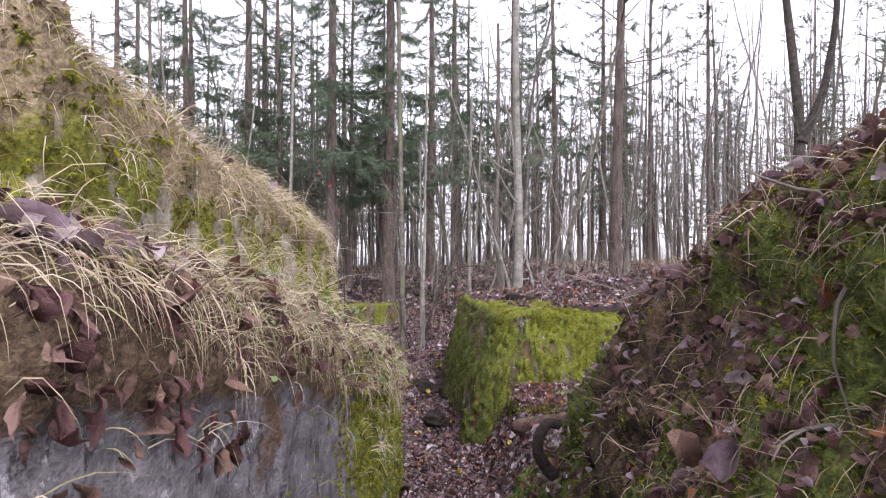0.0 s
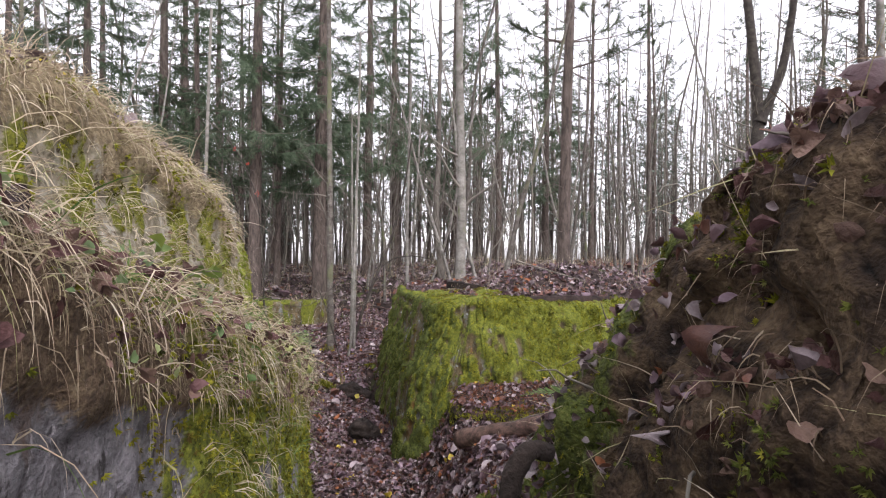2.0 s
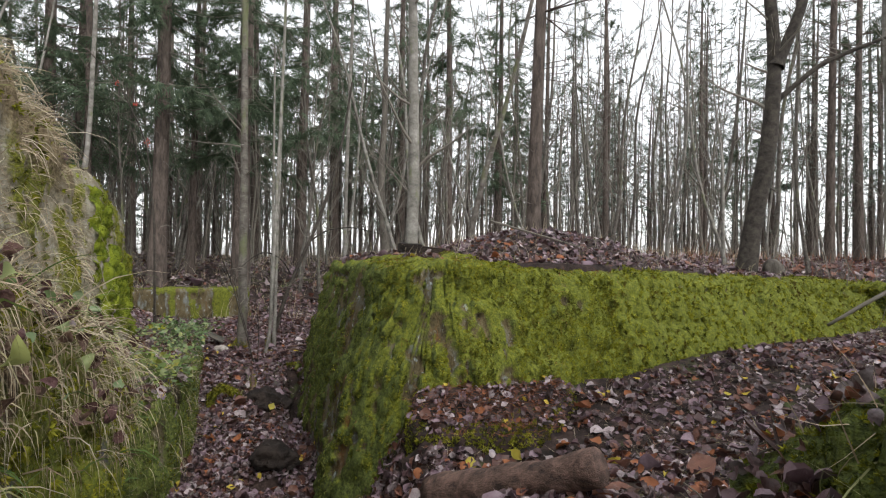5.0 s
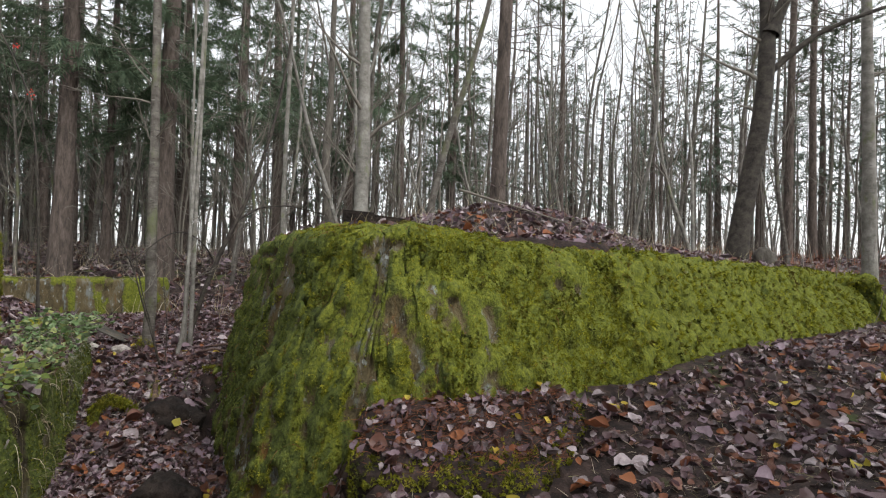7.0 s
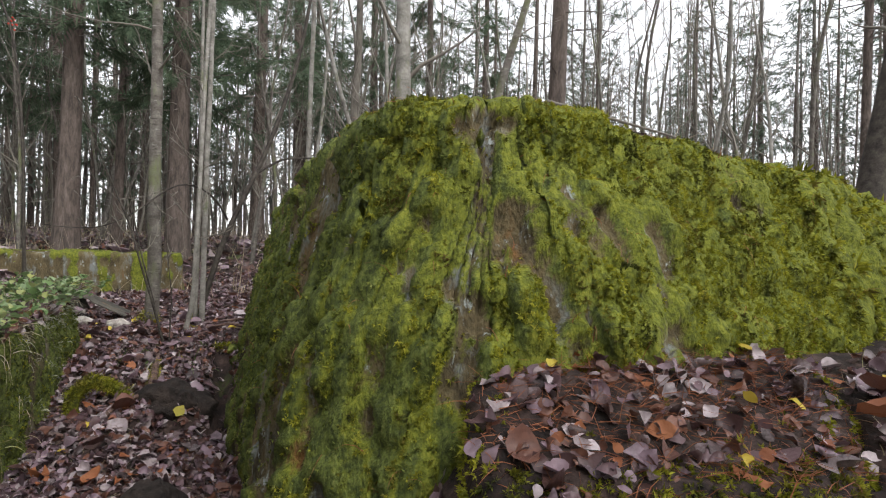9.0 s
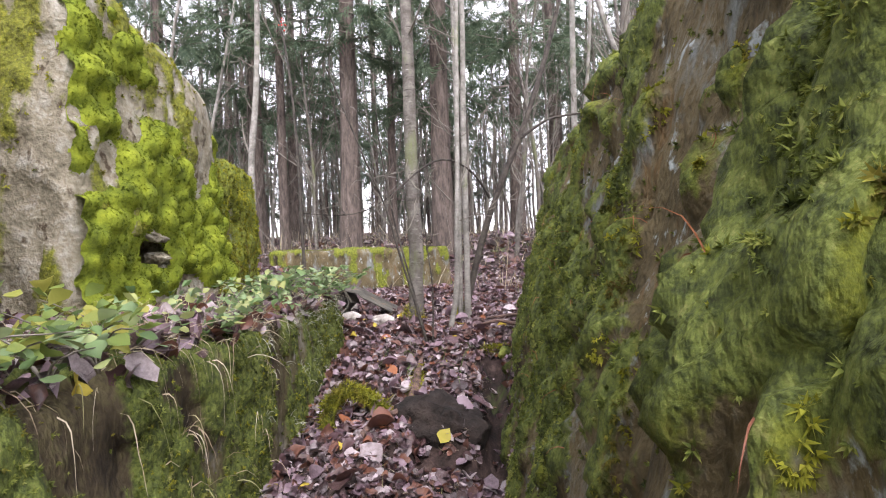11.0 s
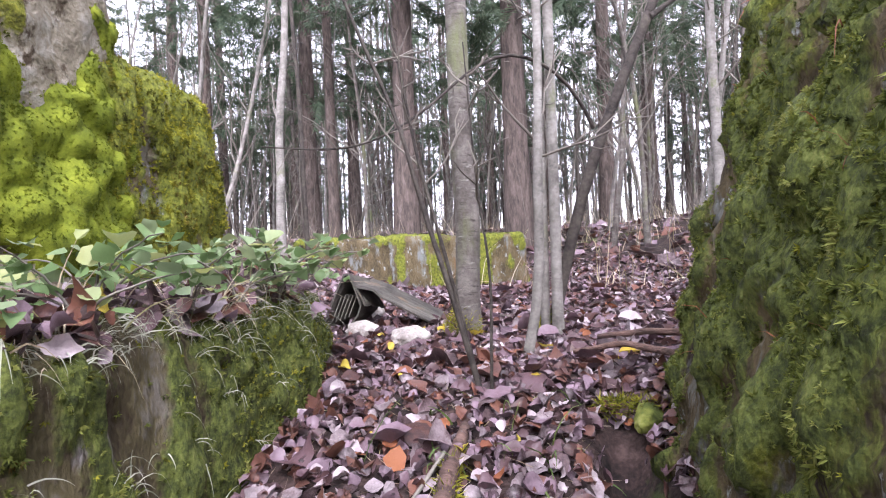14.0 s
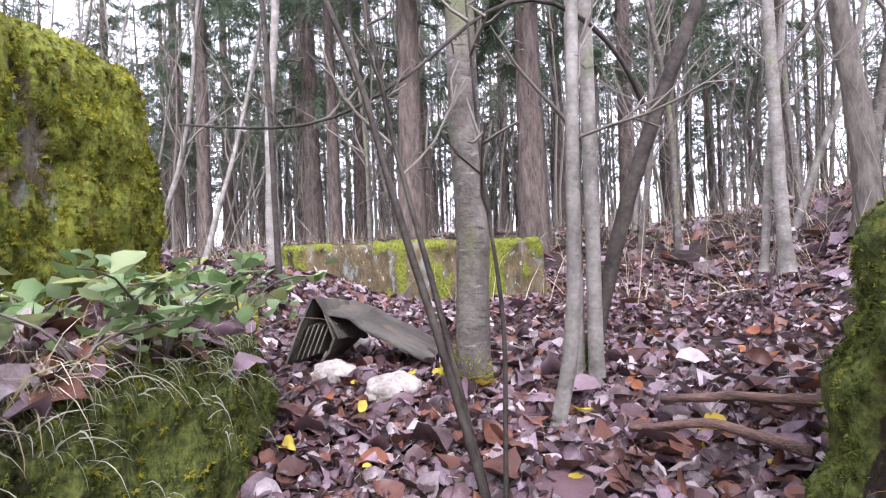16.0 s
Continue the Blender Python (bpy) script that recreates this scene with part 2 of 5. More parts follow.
# ---- number tools ----
RNG = np.random.default_rng(7)


def hash3(i, j, k):
    a = (i.astype(np.int64) * 374761393 + j.astype(np.int64) * 668265263 + k.astype(np.int64) * 2147483647) & 0xFFFFFFFF
    a = ((a ^ (a >> 13)) * 1274126177) & 0xFFFFFFFF
    return ((a ^ (a >> 16)) & 0xFFFF) / 65535.0


def vnoise(x, y, z):
    """Smooth value noise, 0 to 1."""
    x, y, z = np.broadcast_arrays(np.asarray(x, float), np.asarray(y, float), np.asarray(z, float))
    i, j, k = np.floor(x), np.floor(y), np.floor(z)
    u, v, w = x - i, y - j, z - k
    u, v, w = u * u * (3 - 2 * u), v * v * (3 - 2 * v), w * w * (3 - 2 * w)
    r = 0
    for a in (0, 1):
        for b in (0, 1):
            for c in (0, 1):
                r = r + hash3(i + a, j + b, k + c) * (u if a else 1 - u) * (v if b else 1 - v) * (w if c else 1 - w)
    return r


def fbm(x, y, z=0.0, octaves=4):
    r, s, a = 0, 1.0, 0.5
    for o in range(octaves):
        r = r + a * (vnoise(np.asarray(x) * s + 11.3 * o, np.asarray(y) * s + 5.1 * o, np.asarray(z) * s) - 0.5) * 2
        s, a = s * 2.1, a * 0.5
    return r


def step(a, b, v):
    t = np.clip((v - a) / (b - a), 0, 1)
    return t * t * (3 - 2 * t)


def inside(poly, x, y):
    """Distance into a convex polygon that runs anticlockwise; negative outside."""
    d = np.full(np.shape(x), 1e9)
    for (ax, ay), (bx, by) in zip(poly, poly[1:] + poly[:1]):
        n = math.hypot(bx - ax, by - ay)
        d = np.minimum(d, ((bx - ax) * (y - ay) - (by - ay) * (x - ax)) / n)
    return d


def mesh_of(name, verts, faces, smooth=True):
    """A mesh from arrays; all faces have the same count of corners."""
    verts, faces = np.asarray(verts, np.float32), np.asarray(faces, np.int32)
    me = bpy.data.meshes.new(name)
    k = faces.shape[1]
    me.vertices.add(len(verts))
    me.vertices.foreach_set("co", verts.ravel())
    me.loops.add(faces.size)
    me.loops.foreach_set("vertex_index", faces.ravel())
    me.polygons.add(len(faces))
    me.polygons.foreach_set("loop_start", np.arange(0, faces.size, k, dtype=np.int32))
    me.polygons.foreach_set("use_smooth", np.full(len(faces), smooth))
    me.update(calc_edges=True)
    me.validate()
    return me


def solid(name, verts, faces, mat, parent=None, label="", smooth=True, **masks):
    me = mesh_of(name, verts, faces, smooth)
    for key, values in masks.items():
        me.attributes.new(key, "FLOAT", "POINT").data.foreach_set("value", np.asarray(values, np.float32))
    me.materials.append(mat)
    ob = new(name, me)
    if parent:
        ob.parent = parent
    if label:
        ob["label"] = label
    return ob


def part(name, bm, mat, parent=None, label="", smooth=False):
    me = bpy.data.meshes.new(name)
    bmesh.ops.recalc_face_normals(bm, faces=bm.faces)
    bm.to_mesh(me)
    bm.free()
    if smooth:
        me.shade_smooth()
    me.materials.append(mat)
    ob = new(name, me)
    if parent:
        ob.parent = parent
    if label:
        ob["label"] = label
    return ob


def join(pieces):
    """Several (verts, faces) as one."""
    vs, fs, n = [], [], 0
    for v, f in pieces:
        vs.append(v)
        fs.append(np.asarray(f) + n)
        n += len(v)
    return np.concatenate(vs), np.concatenate(fs)


def frames_of(normal, spin):
    """Turning matrices whose third column is the normal."""
    n = normal / np.linalg.norm(normal, axis=1, keepdims=True)
    ref = np.where(np.abs(n[:, 2:3]) < 0.9, np.array([[0, 0, 1.0]]), np.array([[1.0, 0, 0]]))
    a = np.cross(ref, n)
    a /= np.linalg.norm(a, axis=1, keepdims=True)
    b = np.cross(n, a)
    c, s = np.cos(spin)[:, None], np.sin(spin)[:, None]
    return np.stack([a * c + b * s, b * c - a * s, n], axis=2)


def strew(template, faces, places, turns, sizes):
    """Copies of a small template (k, 3) at many places; sizes (n,) or (n, 3)."""
    sizes = np.asarray(sizes, float)
    if sizes.ndim == 1:
        sizes = np.repeat(sizes[:, None], 3, axis=1)
    if template.ndim == 2:
        template = np.repeat(template[None], len(places), axis=0)
    v = np.einsum("nij,nkj->nki", turns, template * sizes[:, None, :]) + places[:, None, :]
    k = template.shape[1]
    f = faces[None] + (np.arange(len(places)) * k)[:, None, None]
    return v.reshape(-1, 3), f.reshape(-1, faces.shape[1])


def sample(verts, faces, count, rng, weight=None):
    """Random points and normals on a mesh of quads."""
    a, b, c, d = (verts[faces[:, i]] for i in range(4))
    n = np.cross(c - a, d - b)
    area = np.linalg.norm(n, axis=1)
    mid = (a + b + c + d) / 4
    nn = n / np.maximum(area, 1e-9)[:, None]
    w = area * (weight(mid, nn) if weight else 1.0)
    pick = rng.choice(len(faces), count, p=w / w.sum())
    u, v = rng.random((2, count, 1))
    p = (a[pick] * (1 - u) + b[pick] * u) * (1 - v) + (d[pick] * (1 - u) + c[pick] * u) * v
    return p, nn[pick]


LEAF = np.array([(0, -0.5, 0), (-0.28, -0.22, 0.05), (0.28, -0.22, 0.05), (-0.36, 0.08, 0.09), (0.36, 0.08, 0.09), (-0.22, 0.32, 0.06),
                 (0.22, 0.32, 0.06), (0, 0.55, 0.02), (0, -0.22, 0), (0, 0.08, 0.0), (0, 0.32, 0)], float)
LEAF_T = np.array([(0, 8, 1), (0, 2, 8), (1, 8, 9), (1, 9, 3), (8, 2, 4), (8, 4, 9), (3, 9, 10), (3, 10, 5), (9, 4, 6), (9, 6, 10), (5, 10, 7), (10, 6, 7)])


def fine_leaf():
    rows = ((-0.36, 0.20), (-0.20, 0.33), (0.0, 0.38), (0.20, 0.32), (0.37, 0.17))
    v = [(0, -0.5, 0)] + [(sx * w, y, abs(sx) * 0.05) for y, w in rows for sx in (-1, 0, 1)] + [(0, 0.54, 0)]
    f = [(0, 2, 1), (0, 3, 2)]
    for k in range(4):
        a = 1 + 3 * k
        f += [(a, a + 1, a + 4), (a, a + 4, a + 3), (a + 1, a + 2, a + 5), (a + 1, a + 5, a + 4)]
    return np.array(v, float), np.array(f + [(13, 14, 16), (14, 15, 16)])


FINE, FINE_T = fine_leaf()


SCRAP = np.array([(0, -0.5, 0), (-0.36, 0, 0.06), (0, 0.05, 0), (0.36, 0, 0.06), (0, 0.52, 0.02)], float)
SCRAP_T = np.array([(0, 2, 1), (0, 3, 2), (1, 2, 4), (2, 3, 4)])


def leaf_shapes(n, rng, curl=0.5, LEAF=LEAF):
    """n leaf templates with their own curl and outline."""
    t = np.repeat(LEAF[None], n, axis=0).copy()
    t[:, :, 0] *= rng.uniform(0.75, 1.25, (n, 1))
    bend = rng.normal(0, curl, (n, 1))
    fold = rng.normal(0.1, curl * 0.8, (n, 1))
    t[:, :, 2] += bend * t[:, :, 1] ** 2 + fold * np.abs(t[:, :, 0]) + rng.normal(0, 0.035, t.shape[:2])
    t[:, :, :2] += rng.normal(0, 0.03, (n, t.shape[1], 2))
    return t


def lay_leaves(name, p, nrm, size, mat, rng, label, tilt=0.35, lift=0.008, curl=0.6, fine=True):
    n = len(p)
    nn = nrm + rng.normal(0, tilt, (n, 3))
    s = rng.lognormal(math.log(size), 0.31, n)
    v, f = strew(leaf_shapes(n, rng, curl, FINE if fine else SCRAP), FINE_T if fine else SCRAP_T, p + nrm * (lift + rng.uniform(0, 0.025, (n, 1))), frames_of(nn, rng.uniform(0, 6.28, n)), s)
    ob = solid(name, v, f, mat, smooth=True)
    return tagged(ob, label, "leaves", kind="stuff")


def blades(p, way, length, width, rng, droop=0.7, segs=4):
    """Tapered curved blades as strips: they set out along way and droop."""
    n = len(p)
    L = length * rng.lognormal(0, 0.35, n)
    w = way / np.linalg.norm(way, axis=1, keepdims=True)
    side = np.cross(w, rng.normal(0, 1, (n, 3)))
    side /= np.linalg.norm(side, axis=1, keepdims=True)
    g = droop * rng.uniform(0.4, 1.5, n)
    vs = []
    pos, d = p.copy(), w.copy()
    for s in range(segs + 1):
        half = (width / 2 * (1 - (s / segs) ** 1.5 * 0.9))
        vs += [pos - side * half, pos + side * half]
        pos = pos + d * (L / segs)[:, None]
        d = d + np.array([0, 0, -1.0]) * (g / segs * 2)[:, None] + rng.normal(0, 0.10, (n, 3))
        d /= np.linalg.norm(d, axis=1, keepdims=True)
    v = np.stack(vs, axis=1)
    f = np.array([(2 * s, 2 * s + 1, 2 * s + 3, 2 * s + 2) for s in range(segs)])
    k = 2 * (segs + 1)
    return v.reshape(-1, 3), (f[None] + (np.arange(n) * k)[:, None, None]).reshape(-1, 4)


def tube(points, radii, sides=6):
    """A tube along points (k, 3), closed to a point-like end."""
    P, R = np.asarray(points, float), np.asarray(radii, float)
    d = np.gradient(P, axis=0)
    d /= np.maximum(np.linalg.norm(d, axis=1, keepdims=True), 1e-9)
    ref = np.array([1.0, 0, 0]) if abs(d[0][0]) < 0.8 else np.array([0, 1.0, 0])
    a = np.cross(d, ref)
    a /= np.linalg.norm(a, axis=1, keepdims=True)
    b = np.cross(d, a)
    ang = np.arange(sides) * 2 * math.pi / sides
    ring = P[:, None] + R[:, None, None] * (a[:, None] * np.cos(ang)[None, :, None] + b[:, None] * np.sin(ang)[None, :, None])
    k = len(P)
    f = [(i * sides + j, i * sides + (j + 1) % sides, (i + 1) * sides + (j + 1) % sides, (i + 1) * sides + j) for i in range(k - 1) for j in range(sides)]
    return ring.reshape(-1, 3), np.array(f)


# ---- the lie of the land ----
BLOCK = [(0.42, 8.75), (0.85, 8.20), (1.5, 8.05), (3.5, 8.5), (10.5, 11.3), (10.2, 14.8), (0.25, 13.5), (-0.01, 12.95), (0.22, 10.6)]
BLOCK_TOP = [(0.88, 9.15), (1.3, 9.0), (3.3, 9.38), (10.1, 12.15), (10.0, 14.6), (0.62, 13.2), (0.38, 12.8), (0.64, 10.6)]
LEDGE = [(0.92, 7.95), (2.0, 7.75), (2.6, 8.3), (2.4, 9.2), (1.2, 9.0), (1.0, 8.4)]
MOUND = [(0.66, 0.2), (3.6, 0.0), (4.2, 4.6), (2.2, 5.8), (1.15, 5.2), (0.72, 3.4), (0.64, 2.2)]


def land(x, y):
    """Height of the ground."""
    x, y = np.broadcast_arrays(np.asarray(x, float), np.asarray(y, float))
    trench = np.interp(y, [-6, 0, 2.7, 4.5, 5.3, 6.0, 6.8, 7.6, 10.5, 11.0, 11.5, 12.0, 12.5, 13.2, 16, 18.4, 19.6, 24, 34, 60, 200, 1500],
                       [1.5, 0.92, 0.25, -0.10, -0.28, -0.52, -0.75, -0.86, -0.86, -0.83, -0.79, -0.68, -0.55, -0.39, -0.36, -0.30, 0.05, 0.7, 1.1, 0.2, -12, -60])
    bank = np.interp(y, [-6, 0, 4, 6, 7, 7.8, 9, 13, 16, 20, 34, 60, 200, 1500], [1.6, 1.0, 0.75, 0.25, 0.0, -0.08, 0.12, 0.30, 1.1, 1.4, 1.4, 0.4, -12, -60])
    right = step(0.55, 1.15, x - 0.10 * np.clip(y - 12.5, 0, 40) * 2.0) * np.where(y > 12.5, step(12.4, 12.8, y), 1)
    slope = step(0.2, 4.6, x + 0.3 * np.clip(15 - y, 0, 2)) * step(12.4, 13.4, y)
    w = np.where(y > 12.6, slope, right)
    z = trench * (1 - w) + bank * w
    z = z + 0.03 * np.clip(x - 1.5, 0, 6) * (y < 9.5) * step(5, 8, y)
    left = step(-2.7, -4.2, x)
    z = z * (1 - left) + np.maximum(z, np.interp(y, [-6, 0, 8, 12, 14.5, 18, 20, 34, 60, 200, 1500], [2.0, 2.3, 1.0, 0.35, 0.35, 0.05, 0.3, 1.0, 0.2, -12, -60])) * left
    side = np.clip(np.abs(x) - 25, 0, 1500)
    z = z - 0.05 * side
    d = inside(BLOCK_TOP, x, y)
    top = 1.22 + 0.36 * step(0.3, 1.6, d) * (0.25 + 0.75 * np.exp(-((x - 3.7) / 1.9) ** 2)) * (0.7 + 0.6 * vnoise(x * 0.7, y * 0.7, 3)) - 0.035 * np.clip(x - 3, 0, 8)
    z = np.where(d > 0, z * (1 - step(0.03, 0.25, d)) + top * step(0.03, 0.25, d), z)
    z = np.where(inside(LEDGE, x, y) > 0.06, np.minimum(z, -0.35), z)
    z = z - 0.34 * np.exp(-((x - 1.35) / 0.80) ** 2 - ((y - 7.48) / 0.32) ** 2)
    foot = np.interp(y, [8.6, 10.6, 13.0], [0.30, 0.12, -0.14])
    z = z - 0.30 * np.exp(-((x - foot) / 0.10) ** 2) * step(11.0, 11.6, y) * step(13.1, 12.5, y) - 0.16 * np.exp(-((x - foot) / 0.16) ** 2) * step(8.4, 9.2, y) * step(11.6, 10.6, y)
    z = z - 0.42 * np.exp(-((x + 0.16) / 0.17) ** 2 - ((y - 9.45) / 0.22) ** 2) - 0.32 * np.exp(-((x + 0.30) / 0.26) ** 2 - ((y - 11.42) / 0.17) ** 2)
    amp = 0.05 + 0.35 * step(14, 26, np.hypot(x, y - 9))
    return z + amp * fbm(x * 0.55, y * 0.55, 1.7, 3) * np.where(d > 0, 0.4, 1) + 0.03 * fbm(x * 3.1, y * 3.1, 4.2, 3)


def axis_of(lo, hi, fine):
    near = np.arange(lo, hi, fine)
    out, s, v = [], fine, hi
    while v < 1500:
        out.append(v)
        s *= 1.16
        v += s
    inn, s, v = [], fine, lo - fine
    while v > -1500:
        inn.append(v)
        s *= 1.16
        v -= s
    return np.array(inn[::-1] + list(near) + out)


def grid_faces(nx, ny):
    i = np.arange(nx - 1)[:, None] * ny + np.arange(ny - 1)[None]
    return np.stack([i, i + ny, i + ny + 1, i + 1], axis=-1).reshape(-1, 4)


gx, gy = axis_of(-4.5, 11.0, 0.07), axis_of(-0.5, 18.0, 0.07)
GX, GY = np.meshgrid(gx, gy, indexing="ij")
GV = np.stack([GX, GY, land(GX, GY)], axis=-1).reshape(-1, 3)
GF = grid_faces(len(gx), len(gy))
tagged(solid("ground", GV, GF, M_SOIL), "dark leaf mould and soil of the forest floor", "ground", kind="structure")


# ---- the concrete ruins ----
def around(poly, spacing, rounding):
    """A closed outline with rounded corners, evenly spaced."""
    pts = []
    n = len(poly)
    for i in range(n):
        a, b, c = (Vector(poly[(i + k) % n]) for k in (-1, 0, 1))
        r = min(rounding, (a - b).length * 0.45, (c - b).length * 0.45)
        p, q = b + (a - b).normalized() * r, b + (c - b).normalized() * r
        for k in range(7):
            t = k / 6
            pts.append(p * (1 - t) ** 2 + b * 2 * t * (1 - t) + q * t * t)
    pts = np.array([tuple(p) for p in pts])
    loop = np.vstack([pts, pts[:1]])
    s = np.r_[0, np.cumsum(np.linalg.norm(np.diff(loop, axis=0), axis=1))]
    m = max(12, int(s[-1] / spacing))
    u = np.linspace(0, s[-1], m, endpoint=False)
    return np.stack([np.interp(u, s, loop[:, 0]), np.interp(u, s, loop[:, 1])], axis=1)


def mass(name, poly, bottom, top, mat, batter=0.1, rounding=0.2, lip=0.12, spacing=0.07, rough=0.05, levels=26, seed=0.0):
    """A worn block: outline, foot height, top as a function of x and y, sides that lean in, rounded rim, uneven faces."""
    o = around(poly, spacing, rounding)
    m = len(o)
    nxt, prv = np.roll(o, -1, 0), np.roll(o, 1, 0)
    tan = nxt - prv
    tan /= np.linalg.norm(tan, axis=1, keepdims=True)
    inn = np.stack([-tan[:, 1], tan[:, 0]], axis=1)
    mid = o.mean(0)
    zt = top(o[:, 0], o[:, 1])
    lean = batter(-inn) if callable(batter) else np.full(m, batter)
    lean = lean[:, None]
    rings = []
    for k in range(levels):
        t = k / (levels - 1)
        rings.append(np.column_stack([o + inn * lean * t ** 1.3, bottom + (zt - lip - bottom) * t]))
    for k in range(1, 6):
        a = k / 5 * math.pi / 2
        rings.append(np.column_stack([o + inn * (lean + lip * (1 - math.cos(a))), zt - lip + lip * math.sin(a)]))
    edge = rings[-1][:, :2]
    for s in (0.97, 0.93, 0.88, 0.82, 0.75, 0.66, 0.55, 0.43, 0.30, 0.17, 0.05):
        q = mid + (edge - mid) * s
        rings.append(np.column_stack([q, top(q[:, 0], q[:, 1])]))
    v = np.concatenate(rings)
    big = fbm(v[:, 0] * 1.3 + seed, v[:, 1] * 1.3, v[:, 2] * 1.3, 3)
    mid_n = fbm(v[:, 0] * 5 + seed, v[:, 1] * 5, v[:, 2] * 3.2, 3)
    small = fbm(v[:, 0] * 15 + seed, v[:, 1] * 15, v[:, 2] * 8, 2)
    push = rough * (1.6 * big + 0.9 * mid_n + 0.45 * small)
    out = np.tile(-inn, (len(rings), 1))
    up = np.repeat(np.r_[np.zeros(levels), np.linspace(0.3, 1, 5), np.ones(11)], m)
    v[:, :2] += out * (push * (1 - up))[:, None]
    v[:, 2] += push * up * 0.8
    f = []
    j = np.arange(m)
    for k in range(len(rings) - 1):
        f.append(np.stack([k * m + j, k * m + (j + 1) % m, (k + 1) * m + (j + 1) % m, (k + 1) * m + j], axis=1))
    return v, np.concatenate(f)


def cells(x, y, z):
    """Distance to the nearest of scattered points, and that point's own number."""
    i, j, k = np.floor(x), np.floor(y), np.floor(z)
    best, own = np.full(len(x), 9.0), np.zeros(len(x))
    for a in (-1, 0, 1):
        for b in (-1, 0, 1):
            for c in (-1, 0, 1):
                u, v, w = i + a, j + b, k + c
                d = np.sqrt((u + hash3(u, v, w) - x) ** 2 + (v + hash3(u + 7, v, w) - y) ** 2 + (w + hash3(u, v + 9, w) - z) ** 2)
                near = d < best
                best, own = np.where(near, d, best), np.where(near, hash3(u, v, w + 5), own)
    return best, own


def normals_of(v, f):
    """Vertex normals of a mesh of quads."""
    n = np.cross(v[f[:, 2]] - v[f[:, 0]], v[f[:, 3]] - v[f[:, 1]])
    out = np.zeros_like(v)
    for k in range(4):
        for i in range(3):
            out[:, i] += np.bincount(f[:, k], n[:, i], len(v))
    return out / np.maximum(np.linalg.norm(out, axis=1, keepdims=True), 1e-9)


def cover(p, bias=0.0, low=-0.10, high=0.14):
    """How far moss covers a place, 0 to 1: large patches broken by streaks that run down."""
    x, y, z = p[:, 0], p[:, 1], p[:, 2]
    c = 0.12 + bias + 0.55 * fbm(x * 1.5, y * 1.5, z * 0.8, 3) + 0.75 * fbm(x * 5.5 + 3, y * 5.5, z * 1.3, 3) + 0.35 * fbm(x * 14, y * 14, z * 7, 2)
    return step(low, high, c)


def clothe(v, f, bias, amp=0.045):
    """Swell a mesh where moss covers it, in clumps that hang; gives the mesh and its mask."""
    n = normals_of(v, f)
    m = cover(v, bias(v, n) if callable(bias) else bias)
    d1, own1 = cells(v[:, 0] * 8, v[:, 1] * 8, v[:, 2] * 5.5)
    d2, own2 = cells(v[:, 0] * 19 + 4, v[:, 1] * 19, v[:, 2] * 14)
    swell = m * (amp * np.clip(1 - d1 * d1 * 1.3, 0, 1) * (0.35 + own1) + 0.4 * amp * np.clip(1 - d2 * d2, 0, 1) * (0.3 + own2)) + amp * 0.3 * m
    rough = (1 - m) * 0.35 * amp * fbm(v[:, 0] * 11, v[:, 1] * 11, v[:, 2] * 6, 3)
    v = v + n * (swell + rough)[:, None]
    v[:, 2] -= 0.25 * swell * (n[:, 2] < 0.6)
    return v, m


def block_top(x, y):
    return 1.11 + 0.10 * np.exp(-((x - 1.5) / 0.8) ** 2) - 0.032 * np.clip(x - 2.5, 0, 9) + 0.05 * fbm(x * 1.1, y * 1.1, 8, 2)


bv, bf = mass("block", BLOCK, -1.0, block_top, M_CONCRETE, batter=lambda n: 0.42 + 0.42 * np.clip(-n[:, 1], 0, 1) ** 1.5, rounding=0.4, lip=0.10, spacing=0.03, rough=0.055, levels=66, seed=3.0)
bv, bm_ = clothe(bv, bf, lambda v, n: 0.02 + 0.45 * np.clip(n[:, 2], 0, 1) + 0.16 * step(2.6, 3.6, v[:, 0]) - 0.24 * (n[:, 0] < -0.5) * step(8.8, 9.8, v[:, 1]) - 0.04 * (n[:, 0] < -0.5), 0.06)
# Shade put into colour: moss facing the trench takes the darker SHADY tones.
trench_shade = bm_ * step(-0.25, -0.65, normals_of(bv, bf)[:, 0] + 0.25 * fbm(bv[:, 0] * 3, bv[:, 1] * 3, bv[:, 2] * 2, 3))
block = tagged(solid("retaining_wall", bv, bf, M_CONCRETE, moss=bm_, turf=trench_shade), "thick moss-covered concrete retaining wall with leaf litter on top", "wall", kind="structure")

ev, ef = mass("ledge", LEDGE, -1.0, lambda x, y: np.interp(y, [7.8, 8.05, 8.4, 9.0], [-0.07, -0.02, 0.13, 0.24]) + 0 * x, M_CONCRETE, 0.05, 0.2, 0.08, 0.06, 0.04, 16, 9.0)
ledge = tagged(solid("concrete_footing", ev, ef, M_SOIL), "low mossy concrete footing strewn with leaves at the wall's foot", "footing", kind="structure")

TIER_A = [(-1.0, 1.2), (-0.62, 2.6), (-0.48, 5.6), (-0.55, 6.7), (-0.95, 7.3), (-2.6, 7.6), (-2.8, 1.0)]
av, af = mass("tier", TIER_A, -0.9, lambda x, y: np.interp(y, [1, 2.4, 3, 4.5, 6.5, 7.6], [2.3, 2.05, 1.85, 1.45, 0.92, 0.6]) + 0.15 * np.clip(-0.8 - x, 0, 2), M_BARE,
              0.08, 0.25, 0.18, 0.035, 0.05, 60, 21.0)
